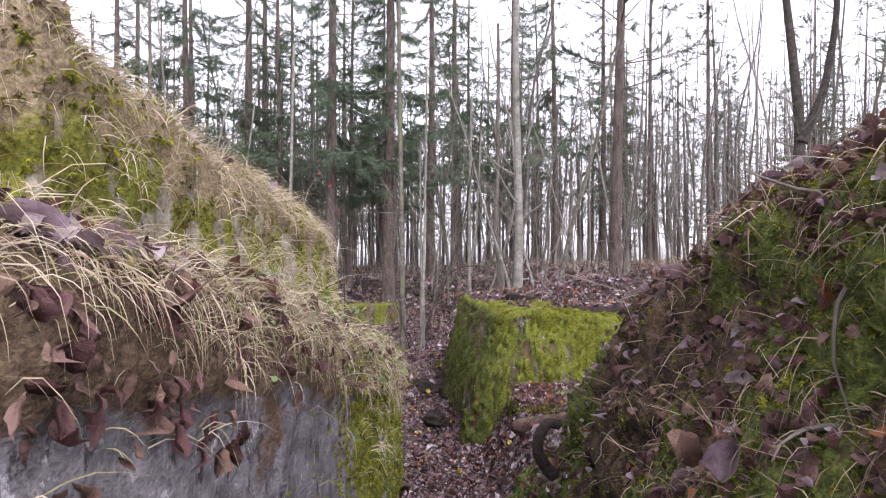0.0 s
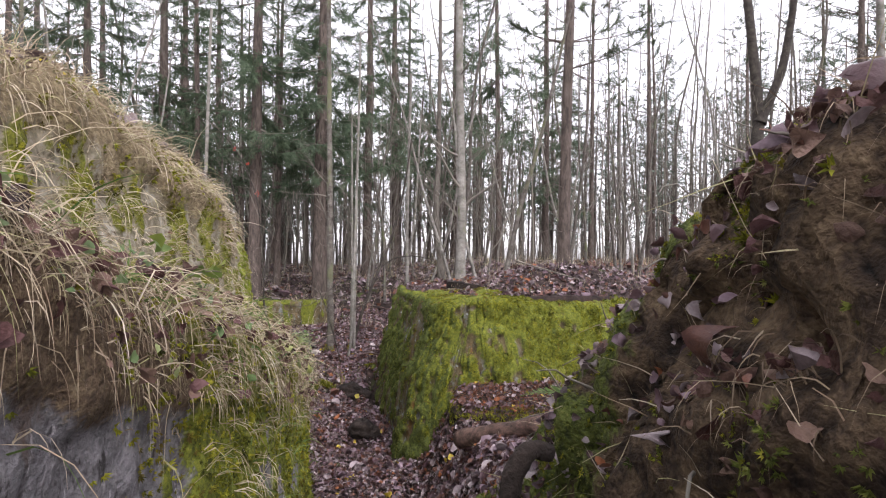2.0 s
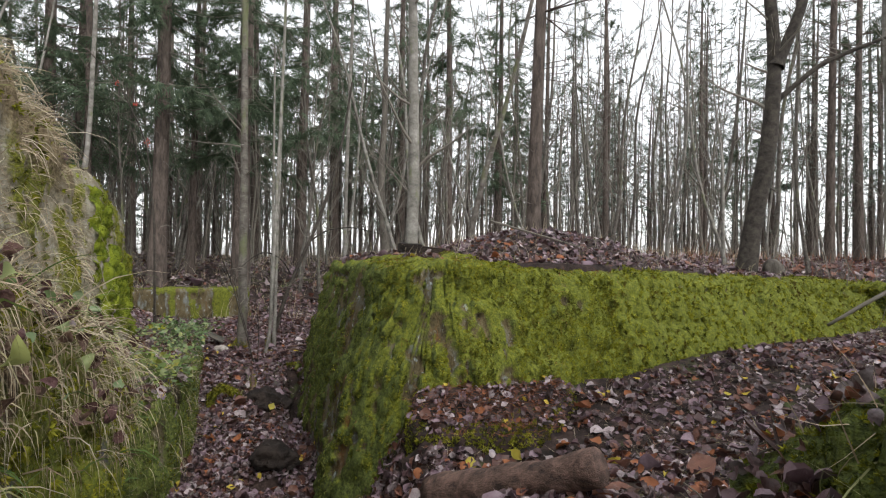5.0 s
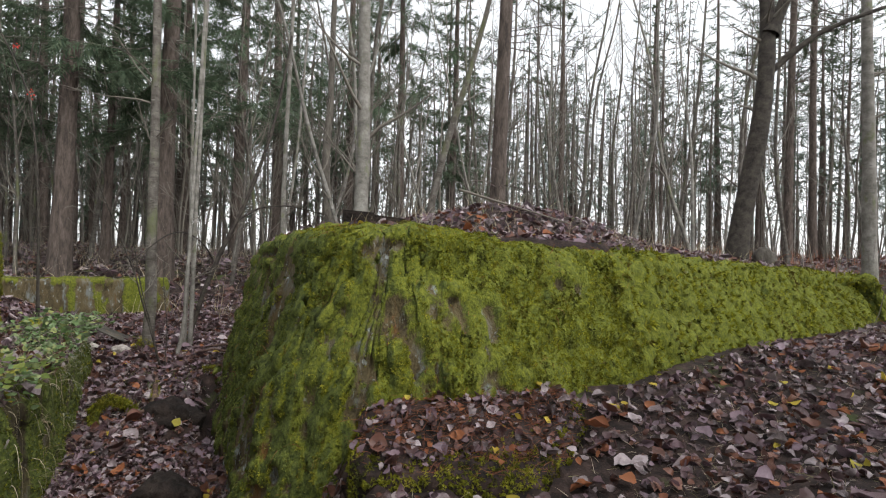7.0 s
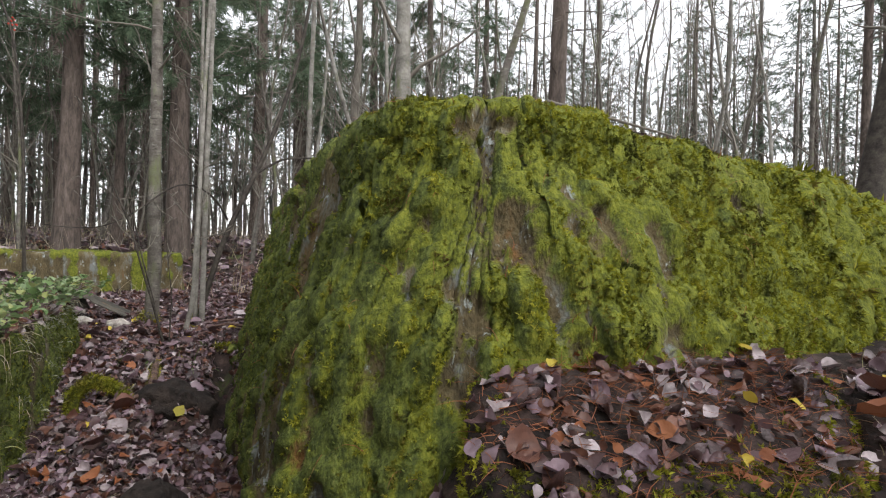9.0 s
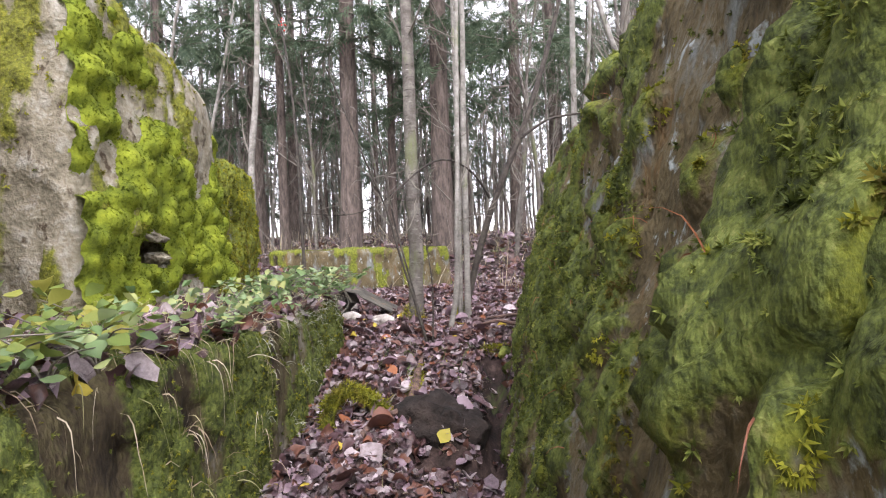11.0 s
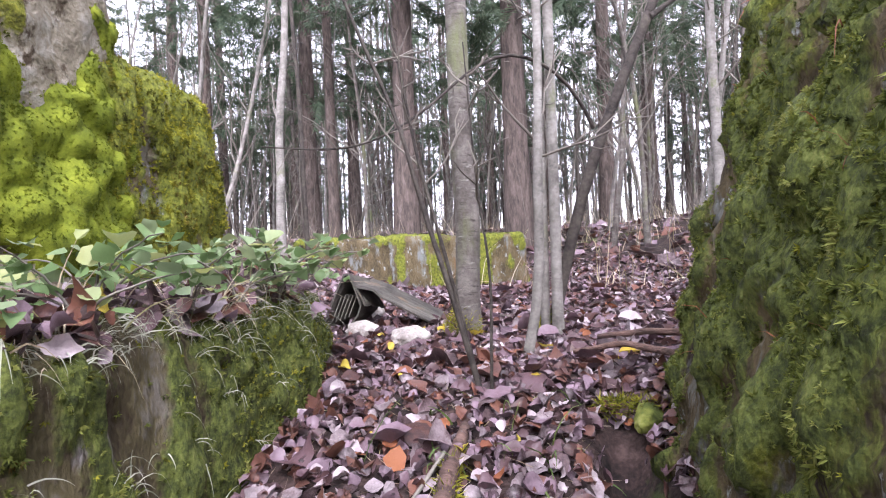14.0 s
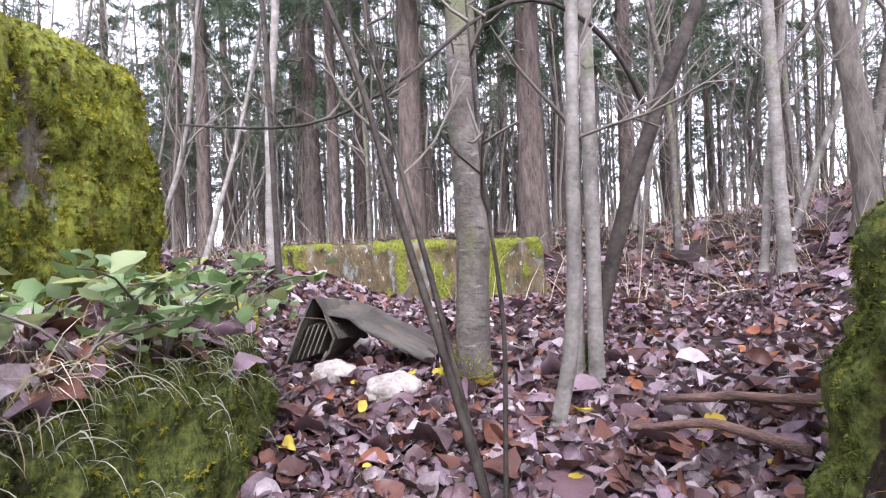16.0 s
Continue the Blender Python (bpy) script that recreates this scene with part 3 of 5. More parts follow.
brink = np.interp(av[:, 1], [1, 2.4, 3, 4.5, 6.5, 7.6], [2.3, 2.05, 1.85, 1.45, 0.92, 0.6]) - av[:, 2]
mat_a = step(0.50, 0.36, brink + 0.10 * fbm(av[:, 0] * 4, av[:, 1] * 4, 0.3, 3))
av, am_ = clothe(av, af, lambda v, n: -0.75 + 0.85 * step(3.1, 3.9, v[:, 1]), 0.035)
av = av + normals_of(av, af) * (mat_a * (0.055 + 0.05 * fbm(av[:, 0] * 7, av[:, 1] * 7, av[:, 2] * 4, 3)))[:, None]
tier_a = tagged(solid("concrete_tier", av, af, M_BARE, moss=am_, turf=mat_a * (1 - 0.6 * am_)), "broken grey concrete tier overhung with dry grass", "wall", kind="structure")

HIGH_A = [(-1.55, 2.2), (-1.5, 8.0), (-1.75, 10.0), (-2.3, 10.4), (-4.6, 10.3), (-4.6, 2.0)]
hv, hf = mass("high", HIGH_A, -0.6, lambda x, y: np.interp(y, [2, 4.8, 7.7, 8.7, 10.2], [3.5, 3.0, 2.75, 2.45, 2.05]) + 0.10 * np.clip(-2.0 - x, 0, 3), M_CONCRETE,
              0.35, 0.4, 0.3, 0.05, 0.08, 50, 31.0)
hv, hm_ = clothe(hv, hf, -0.12, 0.05)
crown_a = np.interp(hv[:, 1], [2, 4.8, 7.7, 8.7, 10.2], [3.5, 3.0, 2.75, 2.45, 2.05]) - hv[:, 2]
mat_h = step(0.75, 0.25, crown_a + 0.5 * fbm(hv[:, 0] * 3, hv[:, 1] * 3, hv[:, 2], 3))
hv = hv + normals_of(hv, hf) * (mat_h * 0.05 * (1 + fbm(hv[:, 0] * 7, hv[:, 1] * 7, hv[:, 2] * 5, 3)))[:, None]
high_a = tagged(solid("ruined_wall", hv, hf, M_LICHEN, moss=hm_, turf=mat_h * 0.9), "high mossy concrete wall with turf hanging over it", "wall", kind="structure")

TIER_B = [(-0.95, 9.0), (-1.12, 10.8), (-1.30, 11.8), (-1.52, 13.0), (-1.75, 13.45), (-3.4, 13.6), (-3.4, 8.8)]
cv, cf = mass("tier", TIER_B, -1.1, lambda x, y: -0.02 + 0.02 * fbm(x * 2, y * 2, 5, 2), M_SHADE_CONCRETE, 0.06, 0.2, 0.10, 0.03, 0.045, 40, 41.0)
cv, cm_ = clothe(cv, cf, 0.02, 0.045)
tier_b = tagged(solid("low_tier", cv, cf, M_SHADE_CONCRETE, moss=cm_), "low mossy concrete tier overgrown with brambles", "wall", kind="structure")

HIGH_B = [(-2.15, 10.8), (-2.40, 12.6), (-2.6, 12.95), (-4.8, 13.1), (-4.8, 10.6)]
dv, df = mass("high", HIGH_B, -0.6, lambda x, y: 2.25 - 0.28 * np.clip(y - 11, 0, 3) + 0 * x, M_CONCRETE, 0.10, 0.25, 0.2, 0.035, 0.06, 70, 51.0)
dv, dm_ = clothe(dv, df, -0.30, 0.03)
dent = np.exp(-((dv[:, 1] - 11.55) / 0.22) ** 4 - ((dv[:, 2] - 0.42 - 0.12 * (dv[:, 1] - 11.55)) / 0.105) ** 4) * (dv[:, 0] > -2.9)
dv[:, 0] -= 0.38 * dent
# turf=dent colours the hollow brown, adding painted shade inside the recess.
high_b = tagged(solid("ruined_wall", dv, df, M_LICHEN, moss=dm_, turf=dent), "high pale concrete wall with bright cushions of moss", "wall", kind="structure")

HIGH_B_TOP = lambda x, y: 2.25 - 0.28 * np.clip(y - 11, 0, 3) + 0 * x
sv, sf = mass("shell", HIGH_B, -0.2, HIGH_B_TOP, None, 0.10, 0.25, 0.2, 0.022, 0.06, 100, 51.0)
keep = (sv[:, 0] > -2.75) & (sv[:, 1] > 10.9)
sf = sf[keep[sf].all(1)]
d1, own = cells(sv[:, 0] * 7.0, sv[:, 1] * 7.0, sv[:, 2] * 7.0)
d2, own2 = cells(sv[:, 0] * 17.0, sv[:, 1] * 17.0, sv[:, 2] * 17.0)
veil = step(-0.12, 0.10, fbm(sv[:, 0] * 1.7, sv[:, 1] * 1.7, sv[:, 2] * 2.2 + 3, 3) + 0.44 - 0.55 * np.abs(sv[:, 2] - 0.80 + 0.25 * (sv[:, 1] - 11.8)))
veil = veil * (1 - np.exp(-((sv[:, 1] - 11.55) / 0.27) ** 4 - ((sv[:, 2] - 0.43) / 0.15) ** 4))
puff = veil * (0.075 * np.clip(1 - d1 * d1 * 1.5, 0, 1) * (0.4 + own) + 0.012 * (1 - d2)) - 0.02 * (1 - veil)
sv = sv + np.array([[0.97, 0.1, 0.2]]) * puff[:, None]
cushion = (veil > 0.03)
sf = sf[cushion[sf].all(1)]
ids, back_ids = np.unique(sf, return_inverse=True)
sv, sf = sv[ids], back_ids.reshape(sf.shape)
tagged(solid("moss_cushion", sv, sf, M_CUSHION), "bright green soft cushions of moss on the high wall", "moss", kind="stuff")
HIGH_C = [(-2.45, 12.6), (-2.75, 13.75), (-3.1, 13.95), (-4.8, 14.0), (-4.8, 12.5)]
iv, jf = mass("high", HIGH_C, -0.6, lambda x, y: 1.28 + 0 * x, M_CONCRETE, 0.08, 0.2, 0.16, 0.035, 0.06, 40, 61.0)
iv, im_ = clothe(iv, jf, 0.12, 0.06)
high_c = tagged(solid("broken_wall_end", iv, jf, M_CONCRETE, moss=im_), "broken lower end of the mossy concrete wall", "wall", kind="structure")

FAR_WALL = [(-4.4, 17.0), (-1.4, 18.3), (-1.6, 18.75), (-4.6, 17.45)]
kv, kf = mass("far", FAR_WALL, -0.8, lambda x, y: 0.42 + 0 * x, M_CONCRETE, 0.03, 0.1, 0.06, 0.04, 0.03, 26, 71.0)
kv, km_ = clothe(kv, kf, lambda v, n: -0.16 + 0.05 * np.clip(n[:, 2], 0, 1) + 0.10 * step(0.22, 0.40, v[:, 2]), 0.03)
far_wall = tagged(solid("low_wall", kv, kf, M_CONCRETE, moss=km_), "low concrete wall stained and topped with moss", "wall", kind="structure")


mx, my = np.meshgrid(np.r_[np.arange(0.36, 1.3, 0.016), np.arange(1.3, 4.6, 0.04)], np.arange(-0.6, 6.4, 0.028), indexing="ij")
md = inside(MOUND, mx, my)
crest = np.interp(my, [0.2, 1.3, 1.7, 2.5, 2.9, 3.2, 3.7, 4.4, 5.2, 5.8], [2.60, 2.54, 2.46, 2.12, 1.95, 1.66, 1.38, 1.13, 0.75, 0.30])
skirt = -0.12 - 0.22 * step(3.1, 4.2, my)
rise = 0.55 * step(skirt, 0.10, md) + 0.45 * step(0.0, 0.46, md)
mz = 0.1 + (crest - 0.1) * rise + 0.35 * step(0.5, 1.5, md) * (1 - step(2.2, 3.4, my))
mz = mz + 0.10 * fbm(mx * 2, my * 2, 2, 3) + 0.07 * fbm(mx * 6, my * 6, 5, 4)
mz = np.where(md < skirt - 0.03, -0.9, mz)
mv = np.stack([mx - 0.14 * fbm(mx * 3, my * 3, mz * 3, 3) - 0.15 * fbm(mx * 7, my * 7, mz * 8, 4), my + 0.13 * fbm(mx * 5 + 9, my * 5, mz * 6, 4), mz + 0.06 * fbm(mx * 9 + 4, my * 9, mz * 7, 3)], axis=-1).reshape(-1, 3)
mf = grid_faces(*mx.shape)
mv, mm_ = clothe(mv, mf, lambda v, n: -0.10 + 0.25 * (v[:, 1] > 2.9) - 0.2 * step(0.25, 0.6, n[:, 2]) * (v[:, 1] < 2.8), 0.045)
mound = tagged(solid("mossy_bank", mv, mf, M_BANK, moss=mm_), "steep bank of dark moss, roots and dead leaves", "bank", kind="structure")


# ---- trees ----
def stem_line(height, lean, wobble, rng, k=9):
    s = np.linspace(0, 1, k)
    ph = rng.uniform(0, 6.28, 4)
    return np.column_stack([lean[0] * height * s + wobble * height * (np.sin(s * 5 + ph[0]) - math.sin(ph[0])) * 0.5 + wobble * height * 0.4 * (np.sin(s * 11 + ph[2]) - math.sin(ph[2])),
                            lean[1] * height * s + wobble * height * (np.sin(s * 4.3 + ph[1]) - math.sin(ph[1])) * 0.5, height * s])


def limbs(line, radius, count, length, rng, start=0.3, rise=0.6, twigs=5, sides=4, curve=0.25):
    """Branches with twigs along a stem."""
    out = []
    for _ in range(count):
        s = rng.uniform(start, 0.98)
        base = np.array([np.interp(s, np.linspace(0, 1, len(line)), line[:, i]) for i in range(3)])
        az = rng.uniform(0, 6.28)
        L = length * (1.15 - s) * rng.uniform(0.6, 1.3)
        d = np.array([math.cos(az), math.sin(az), rise * rng.uniform(0.3, 1.7)])
        d /= np.linalg.norm(d)
        pts = [base]
        for q in range(5):
            pts.append(pts[-1] + d * L / 5)
            d = d + rng.normal(0, 0.14, 3) + np.array([0, 0, curve * 0.4])
            d /= np.linalg.norm(d)
        pts = np.array(pts)
        r = max(radius * (1 - s) * 0.45, 0.006)
        out.append(tube(pts, np.linspace(r, 0.003, 6), sides))
        for _ in range(twigs):
            q = rng.uniform(0.25, 1.0)
            b = np.array([np.interp(q, np.linspace(0, 1, 6), pts[:, i]) for i in range(3)])
            e = pts[-1] - pts[0]
            e = e / np.linalg.norm(e) + rng.normal(0, 0.55, 3)
            tl = L * rng.uniform(0.2, 0.45)
            e = e / np.linalg.norm(e) * tl
            out.append(tube(np.array([b, b + e * 0.5 + rng.normal(0, 0.04 * tl, 3), b + e + np.array([0, 0, 0.1 * tl])]), [0.005, 0.004, 0.002], 3))
    return out


def trunk_radii(line, r, flare=0.35):
    s = np.linspace(0, 1, len(line))
    return r * (1 - 0.82 * s ** 1.2) + r * flare * np.exp(-s * len(line) * 2.2)


def tree_stem(thing, line, r, mat, sides=10):
    v, f = tube(line, trunk_radii(line, r), sides)
    return solid("trunk", v, f, mat, thing)


def bare_tree(name, height, r, mat, rng, lean=(0, 0), wobble=0.012, count=14, length=1.6, start=0.35, twigs=5, sides=8, rise=0.9):
    """A leafless broadleaf tree standing at the world's middle."""
    thing = new(name)
    line = stem_line(height, lean, wobble, rng, 14)
    line[0, 2] = -0.25
    tree_stem(thing, line, r, mat, sides)
    v, f = join(limbs(line, r, count, length, rng, start, rise, twigs))
    tagged(solid("crown", v, f, M_TWIG, thing), kind="stuff")
    return thing


def conifer(name, height, r, mat, needles, rng, first, reach, whorls, droop=-0.3, per=6, pine=False, sprays=16):
    """A spruce or pine: trunk, dead lower twigs, boughs with needle sprays."""
    thing = new(name)
    line = stem_line(height, (rng.normal(0, 0.01), rng.normal(0, 0.01)), 0.003, rng, 12)
    line[0, 2] = -0.3
    tree_stem(thing, line, r, mat, 10)
    wood, spray_p, spray_d, spray_l = [], [], [], []
    for k in range(whorls):
        s = first + (0.99 - first) * (k / whorls) + rng.uniform(-0.01, 0.01)
        base = np.array([np.interp(s, np.linspace(0, 1, len(line)), line[:, i]) for i in range(3)])
        for a in range(per):
            az = rng.uniform(0, 6.28)
            L = reach * (1.05 - s) / (1.05 - first) * rng.uniform(0.55, 1.15) if not pine else reach * rng.uniform(0.5, 1.1) * (1.0 if s < 0.9 else 0.6)
            d = np.array([math.cos(az), math.sin(az), droop + rng.normal(0, 0.15)])
            d /= np.linalg.norm(d)
            pts = [base]
            for q in range(5):
                pts.append(pts[-1] + d * L / 5)
                d = d + np.array([0, 0, 0.10 if not pine else 0.12]) + rng.normal(0, 0.07, 3)
                d /= np.linalg.norm(d)
            pts = np.array(pts)
            wood.append(tube(pts[::2] if len(pts) % 2 else pts[[0, 2, 3, 5]], np.linspace(0.022, 0.004, 4 if len(pts) % 2 == 0 else 3), 3))
            for _ in range(sprays):
                q = rng.uniform(0.2 if not pine else 0.55, 1.0)
                b = np.array([np.interp(q, np.linspace(0, 1, 6), pts[:, i]) for i in range(3)])
                e = (pts[-1] - pts[0]) / L + rng.normal(0, 0.6, 3) + np.array([0, 0, -0.35 if not pine else 0.3])
                spray_p.append(b)
                spray_d.append(e)
                spray_l.append(L * rng.uniform(0.12, 0.30) if not pine else rng.uniform(0.16, 0.36))
    for _ in range(26):
        s = rng.uniform(0.06, first + 0.1)
        base = np.array([np.interp(s, np.linspace(0, 1, len(line)), line[:, i]) for i in range(3)])
        az = rng.uniform(0, 6.28)
        L = rng.uniform(0.4, 1.6)
        e = np.array([math.cos(az), math.sin(az), rng.uniform(-0.4, 0.1)])
        wood.append(tube(np.array([base, base + e * L * 0.5, base + e * L + np.array([0, 0, -0.1 * L])]), [0.012, 0.008, 0.003], 3))
    v, f = join(wood)
    tagged(solid("bough_wood", v, f, M_TWIG if not pine else mat, thing), kind="stuff")
    P, D, S = np.array(spray_p), np.array(spray_d), np.array(spray_l)
    n = len(P)
    D /= np.linalg.norm(D, axis=1, keepdims=True)
    t, tf = [(-0.02, 0, 0), (0.02, 0, 0), (0, 1.05, -0.08)], [(0, 1, 2)]
    for k in range(7):
        y0, w = 0.03 + 0.125 * k, 0.36 - 0.03 * k
        for sd in (-1, 1):
            tf.append((len(t), len(t) + 1, len(t) + 2))
            t += [(0, y0, 0), (0, y0 + 0.075, 0), (sd * w, y0 + 0.24, -0.05 - 0.05 * (k % 2))]
    t, tf = np.array(t, float), np.array(tf)
    up = np.cross(D, np.cross(np.array([[0, 0, 1.0]]) + RNG.normal(0, 0.4, (n, 3)), D))
    up /= np.linalg.norm(up, axis=1, keepdims=True)
    turns = np.stack([np.cross(D, up), D, up], axis=2)
    v, f = strew(t, tf, P, turns, np.column_stack([S * 0.75, S, S]))
    tagged(solid("crown", v, f, needles, thing, smooth=False), kind="stuff")
    return thing


rng = np.random.default_rng(21)
SAPLING_LABEL = "slender grey leafless sapling with fine twigs"
makers = []
for k in range(8):
    h = rng.uniform(7, 13)
    makers.append(bare_tree("sapling", h, rng.uniform(0.035, 0.07), M_PALE if k % 3 == 0 else M_BARK, rng, (rng.normal(0, 0.11), rng.normal(0, 0.11)), 0.024,
                            26, 1.8, 0.16, 5, 5, 1.2))
for o in makers:
    tagged(o, SAPLING_LABEL, "tree", "saplings of the wood")
spruces = [conifer("spruce_tree", rng.uniform(17, 22), rng.uniform(0.17, 0.23), M_RED, M_NEEDLE, rng, 0.20 + 0.05 * k, 3.0, 21, -0.35, 6, False, 32) for k in range(3)]
for o in spruces:
    tagged(o, "tall dark spruce with drooping boughs", "tree", "spruces of the wood")
pines = [conifer("pine_tree", rng.uniform(16, 21), rng.uniform(0.12, 0.16), M_RED, M_PINE, rng, 0.30, 2.4, 13, 0.15, 4, True, 30) for k in range(3)]
for o in pines:
    tagged(o, "tall pine with a reddish trunk and high crown", "tree", "pines of the wood")


def stand(ob, x, y, used, turn=None, scale=1.0):
    """The first call moves the tree itself; later ones copy it."""
    z = float(land(x, y))
    m = pose(x, y, z, 0, 0, turn if turn is not None else rng.uniform(0, 360))
    if id(ob) in used:
        o = copy_thing(ob, m)
    else:
        used.add(id(ob))
        o = ob
        o.matrix_basis = m
    o.scale = (scale, scale, scale)
    return o


used = set()
taken = [(1.96, 14.24), (4.9, 15.2), (7.1, 11.7), (-1.03, 13.9), (-0.55, 13.7)]
# trees that can be told apart: kind, x, y, turn, scale
for kind, x, y, turn, sc in ((pines[0], 4.75, 15.1, 10, 1.1), (spruces[0], -2.1, 21.3, 40, 1.1), (spruces[1], -4.3, 20.8, 80, 1.0), (pines[0], -4.0, 23.4, 130, 0.9),
                             (pines[1], -6.5, 21.8, 20, 0.9), (spruces[1], -0.6, 27.0, 210, 1.0), (spruces[2], 5.6, 27.0, 75, 0.9), (spruces[1], 0.8, 33.0, 15, 1.1), (spruces[0], 4.4, 34.0, 155, 1.1), (spruces[0], -8.5, 24.0, 300, 1.0), (spruces[0], -9.0, 27.5, 110, 0.95), (pines[2], 16.5, 18.7, 60, 1.0),
                             (pines[1], 19.0, 19.8, 160, 1.0)):
    stand(kind, x, y, used, turn, sc)
    taken.append((x, y))


def free(x, y, gap):
    if -5.2 < x < 8.5 and -1.5 < y < 15.5 or (-5.2 < x < 0.5 and y < 19.5 and y > 0) or math.hypot(x, y + 1) < 5:
        return False
    return all((x - a) ** 2 + (y - b) ** 2 > gap * gap for a, b in taken)


count = 0
while count < 270:
    a, d = rng.uniform(-75, 75), 9 + 36 * rng.random() ** 0.8
    x, y = 0.5 + d * math.sin(radians(a)), 6 + d * math.cos(radians(a))
    if free(x, y, 0.5):
        stand(makers[rng.integers(8)], x, y, used, None, rng.uniform(0.75, 1.25))
        taken.append((x, y))
        count += 1
count = 0
while count < 104:
    a, d = rng.uniform(-75, 75), 18 + 36 * rng.random() ** 0.8
    x, y = 0.5 + d * math.sin(radians(a)), 6 + d * math.cos(radians(a))
    if free(x, y, 1.6):
        left = 1 / (1 + math.exp((a - 2) / 10))
        kinds = spruces if rng.random() < left and not (-2 < x < 8 and y < 40) else pines
        if count > 62 and kinds is pines:
            count += 1
            continue
        stand(kinds[rng.integers(3)], x, y, used, None, rng.uniform(0.7, 1.1))
        taken.append((x, y))
        count += 1
count = 0
while count < 26:
    a, d = rng.uniform(75, 285), 8 + 25 * rng.random()
    x, y = 0.5 + d * math.sin(radians(a)), 6 + d * math.cos(radians(a))
    if free(x, y, 2):
        stand((spruces + pines)[rng.integers(6)], x, y, used)
        count += 1

# slim far stems that nobody could count
pieces = []
for _ in range(440):
    a, d = rng.uniform(-70, 70), 20 + 34 * rng.random()
    x, y = 0.5 + d * math.sin(radians(a)), 6 + d * math.cos(radians(a))
    line = stem_line(rng.uniform(6, 13), (rng.normal(0, 0.08), rng.normal(0, 0.08)), 0.02, rng, 8) + np.array([x, y, float(land(x, y)) - 0.1])
    r = rng.uniform(0.025, 0.06)
    pieces.append(tube(line, np.linspace(r, 0.008, 8), 4))
    pieces += limbs(line, r, 7, 1.8, rng, 0.15, 1.2, 2, 3)
v, f = join(pieces)
tagged(solid("far_saplings", v, f, M_TWIG), "thicket of slim bare stems far off in the wood", "trees", kind="stuff")

# thin undergrowth of last year's shoots
ux, uy = [], []
while len(ux) < 3200:
    a, d = rng.uniform(-72, 72), 9 + 32 * rng.random()
    x, y = 0.5 + d * math.sin(radians(a)), 6 + d * math.cos(radians(a))
    if free(x, y, 0.05):
        ux.append(x)
        uy.append(y)
ux, uy = np.array(ux), np.array(uy)
v, f = blades(np.column_stack([ux, uy, land(ux, uy) - 0.05]), np.array([[0, 0, 1.0]]) + rng.normal(0, 0.28, (len(ux), 3)), 1.5, 0.016, rng, 0.12, 4)
tagged(solid("undergrowth", v, f, M_TWIG), "grey-brown thin shoots of undergrowth beneath the trees", "undergrowth", kind="stuff")

# the far wood: conifer crowns that close the view
# Aerial haze put into the crown colour: lighter and greyer than near spruces.
M_FAR_HAZE = material("far_conifers", [(0.08, 0.105, 0.085), (0.14, 0.17, 0.135), (0.20, 0.225, 0.19)], 0.4, 0.8, 0.0, 20, island=0.6, translucent=0.25)
fp, fd, fs, poles = [], [], [], []
for tree in range(310):
    a, d = (rng.uniform(-80, 80), 30 + 34 * rng.random()) if tree < 170 else (rng.uniform(-62, -8) if tree < 260 else rng.uniform(8, 45), 38 + 26 * rng.random())
    x, y = 0.5 + d * math.sin(radians(a)), 6 + d * math.cos(radians(a))
    z, hgt = float(land(x, y)), rng.uniform(11, 19)
    poles.append(tube(np.array([(x, y, z - 0.3), (x + rng.normal(0, 0.1), y, z + hgt * 0.5), (x + rng.normal(0, 0.2), y, z + hgt)]), [0.14, 0.10, 0.02], 5))
    low = rng.uniform(0.12, 0.40)
    for k in range(280):
        u = low + (1 - low) * rng.random() ** 1.2
        reach = 2.5 * (1.04 - u) / (1.04 - low) * rng.uniform(0.15, 1.0)
        az = rng.uniform(0, 6.28)
        fp.append((x + math.cos(az) * reach, y + math.sin(az) * reach, z + hgt * u - 0.25 * reach))
        fd.append((math.cos(az), math.sin(az), rng.uniform(-0.9, 0.1)))
        fs.append(rng.uniform(0.35, 0.85))
fp, fd, fs = np.array(fp), np.array(fd), np.array(fs)
fd /= np.linalg.norm(fd, axis=1, keepdims=True)
spray = np.array([(0, 0, 0), (0.06, 0.1, 0), (0.02, 1.0, -0.1), (0, 0.1, 0), (0.34, 0.55, -0.05), (0, 0.3, 0), (-0.34, 0.6, -0.05), (0, 0.2, 0), (0.24, 0.9, -0.1), (0, 0.55, 0)], float)
spray_t = np.array([(0, 1, 2), (3, 4, 5), (7, 6, 5), (5, 8, 9)])
side = np.cross(fd, np.array([[0, 0, 1.0]]) + rng.normal(0, 0.5, fd.shape))
side /= np.linalg.norm(side, axis=1, keepdims=True)
v, f = strew(spray, spray_t, fp, np.stack([side, fd, np.cross(side, fd)], axis=2), fs)
tagged(solid("far_conifers", v, f, M_FAR_HAZE, smooth=False), "dense grey-green crowns of the far conifer wood, paled as by haze", "trees", kind="stuff")
v, f = join(poles)
tagged(solid("far_trunks", v, f, M_RED), "slim dark trunks of the far conifer wood", "trees", kind="stuff")


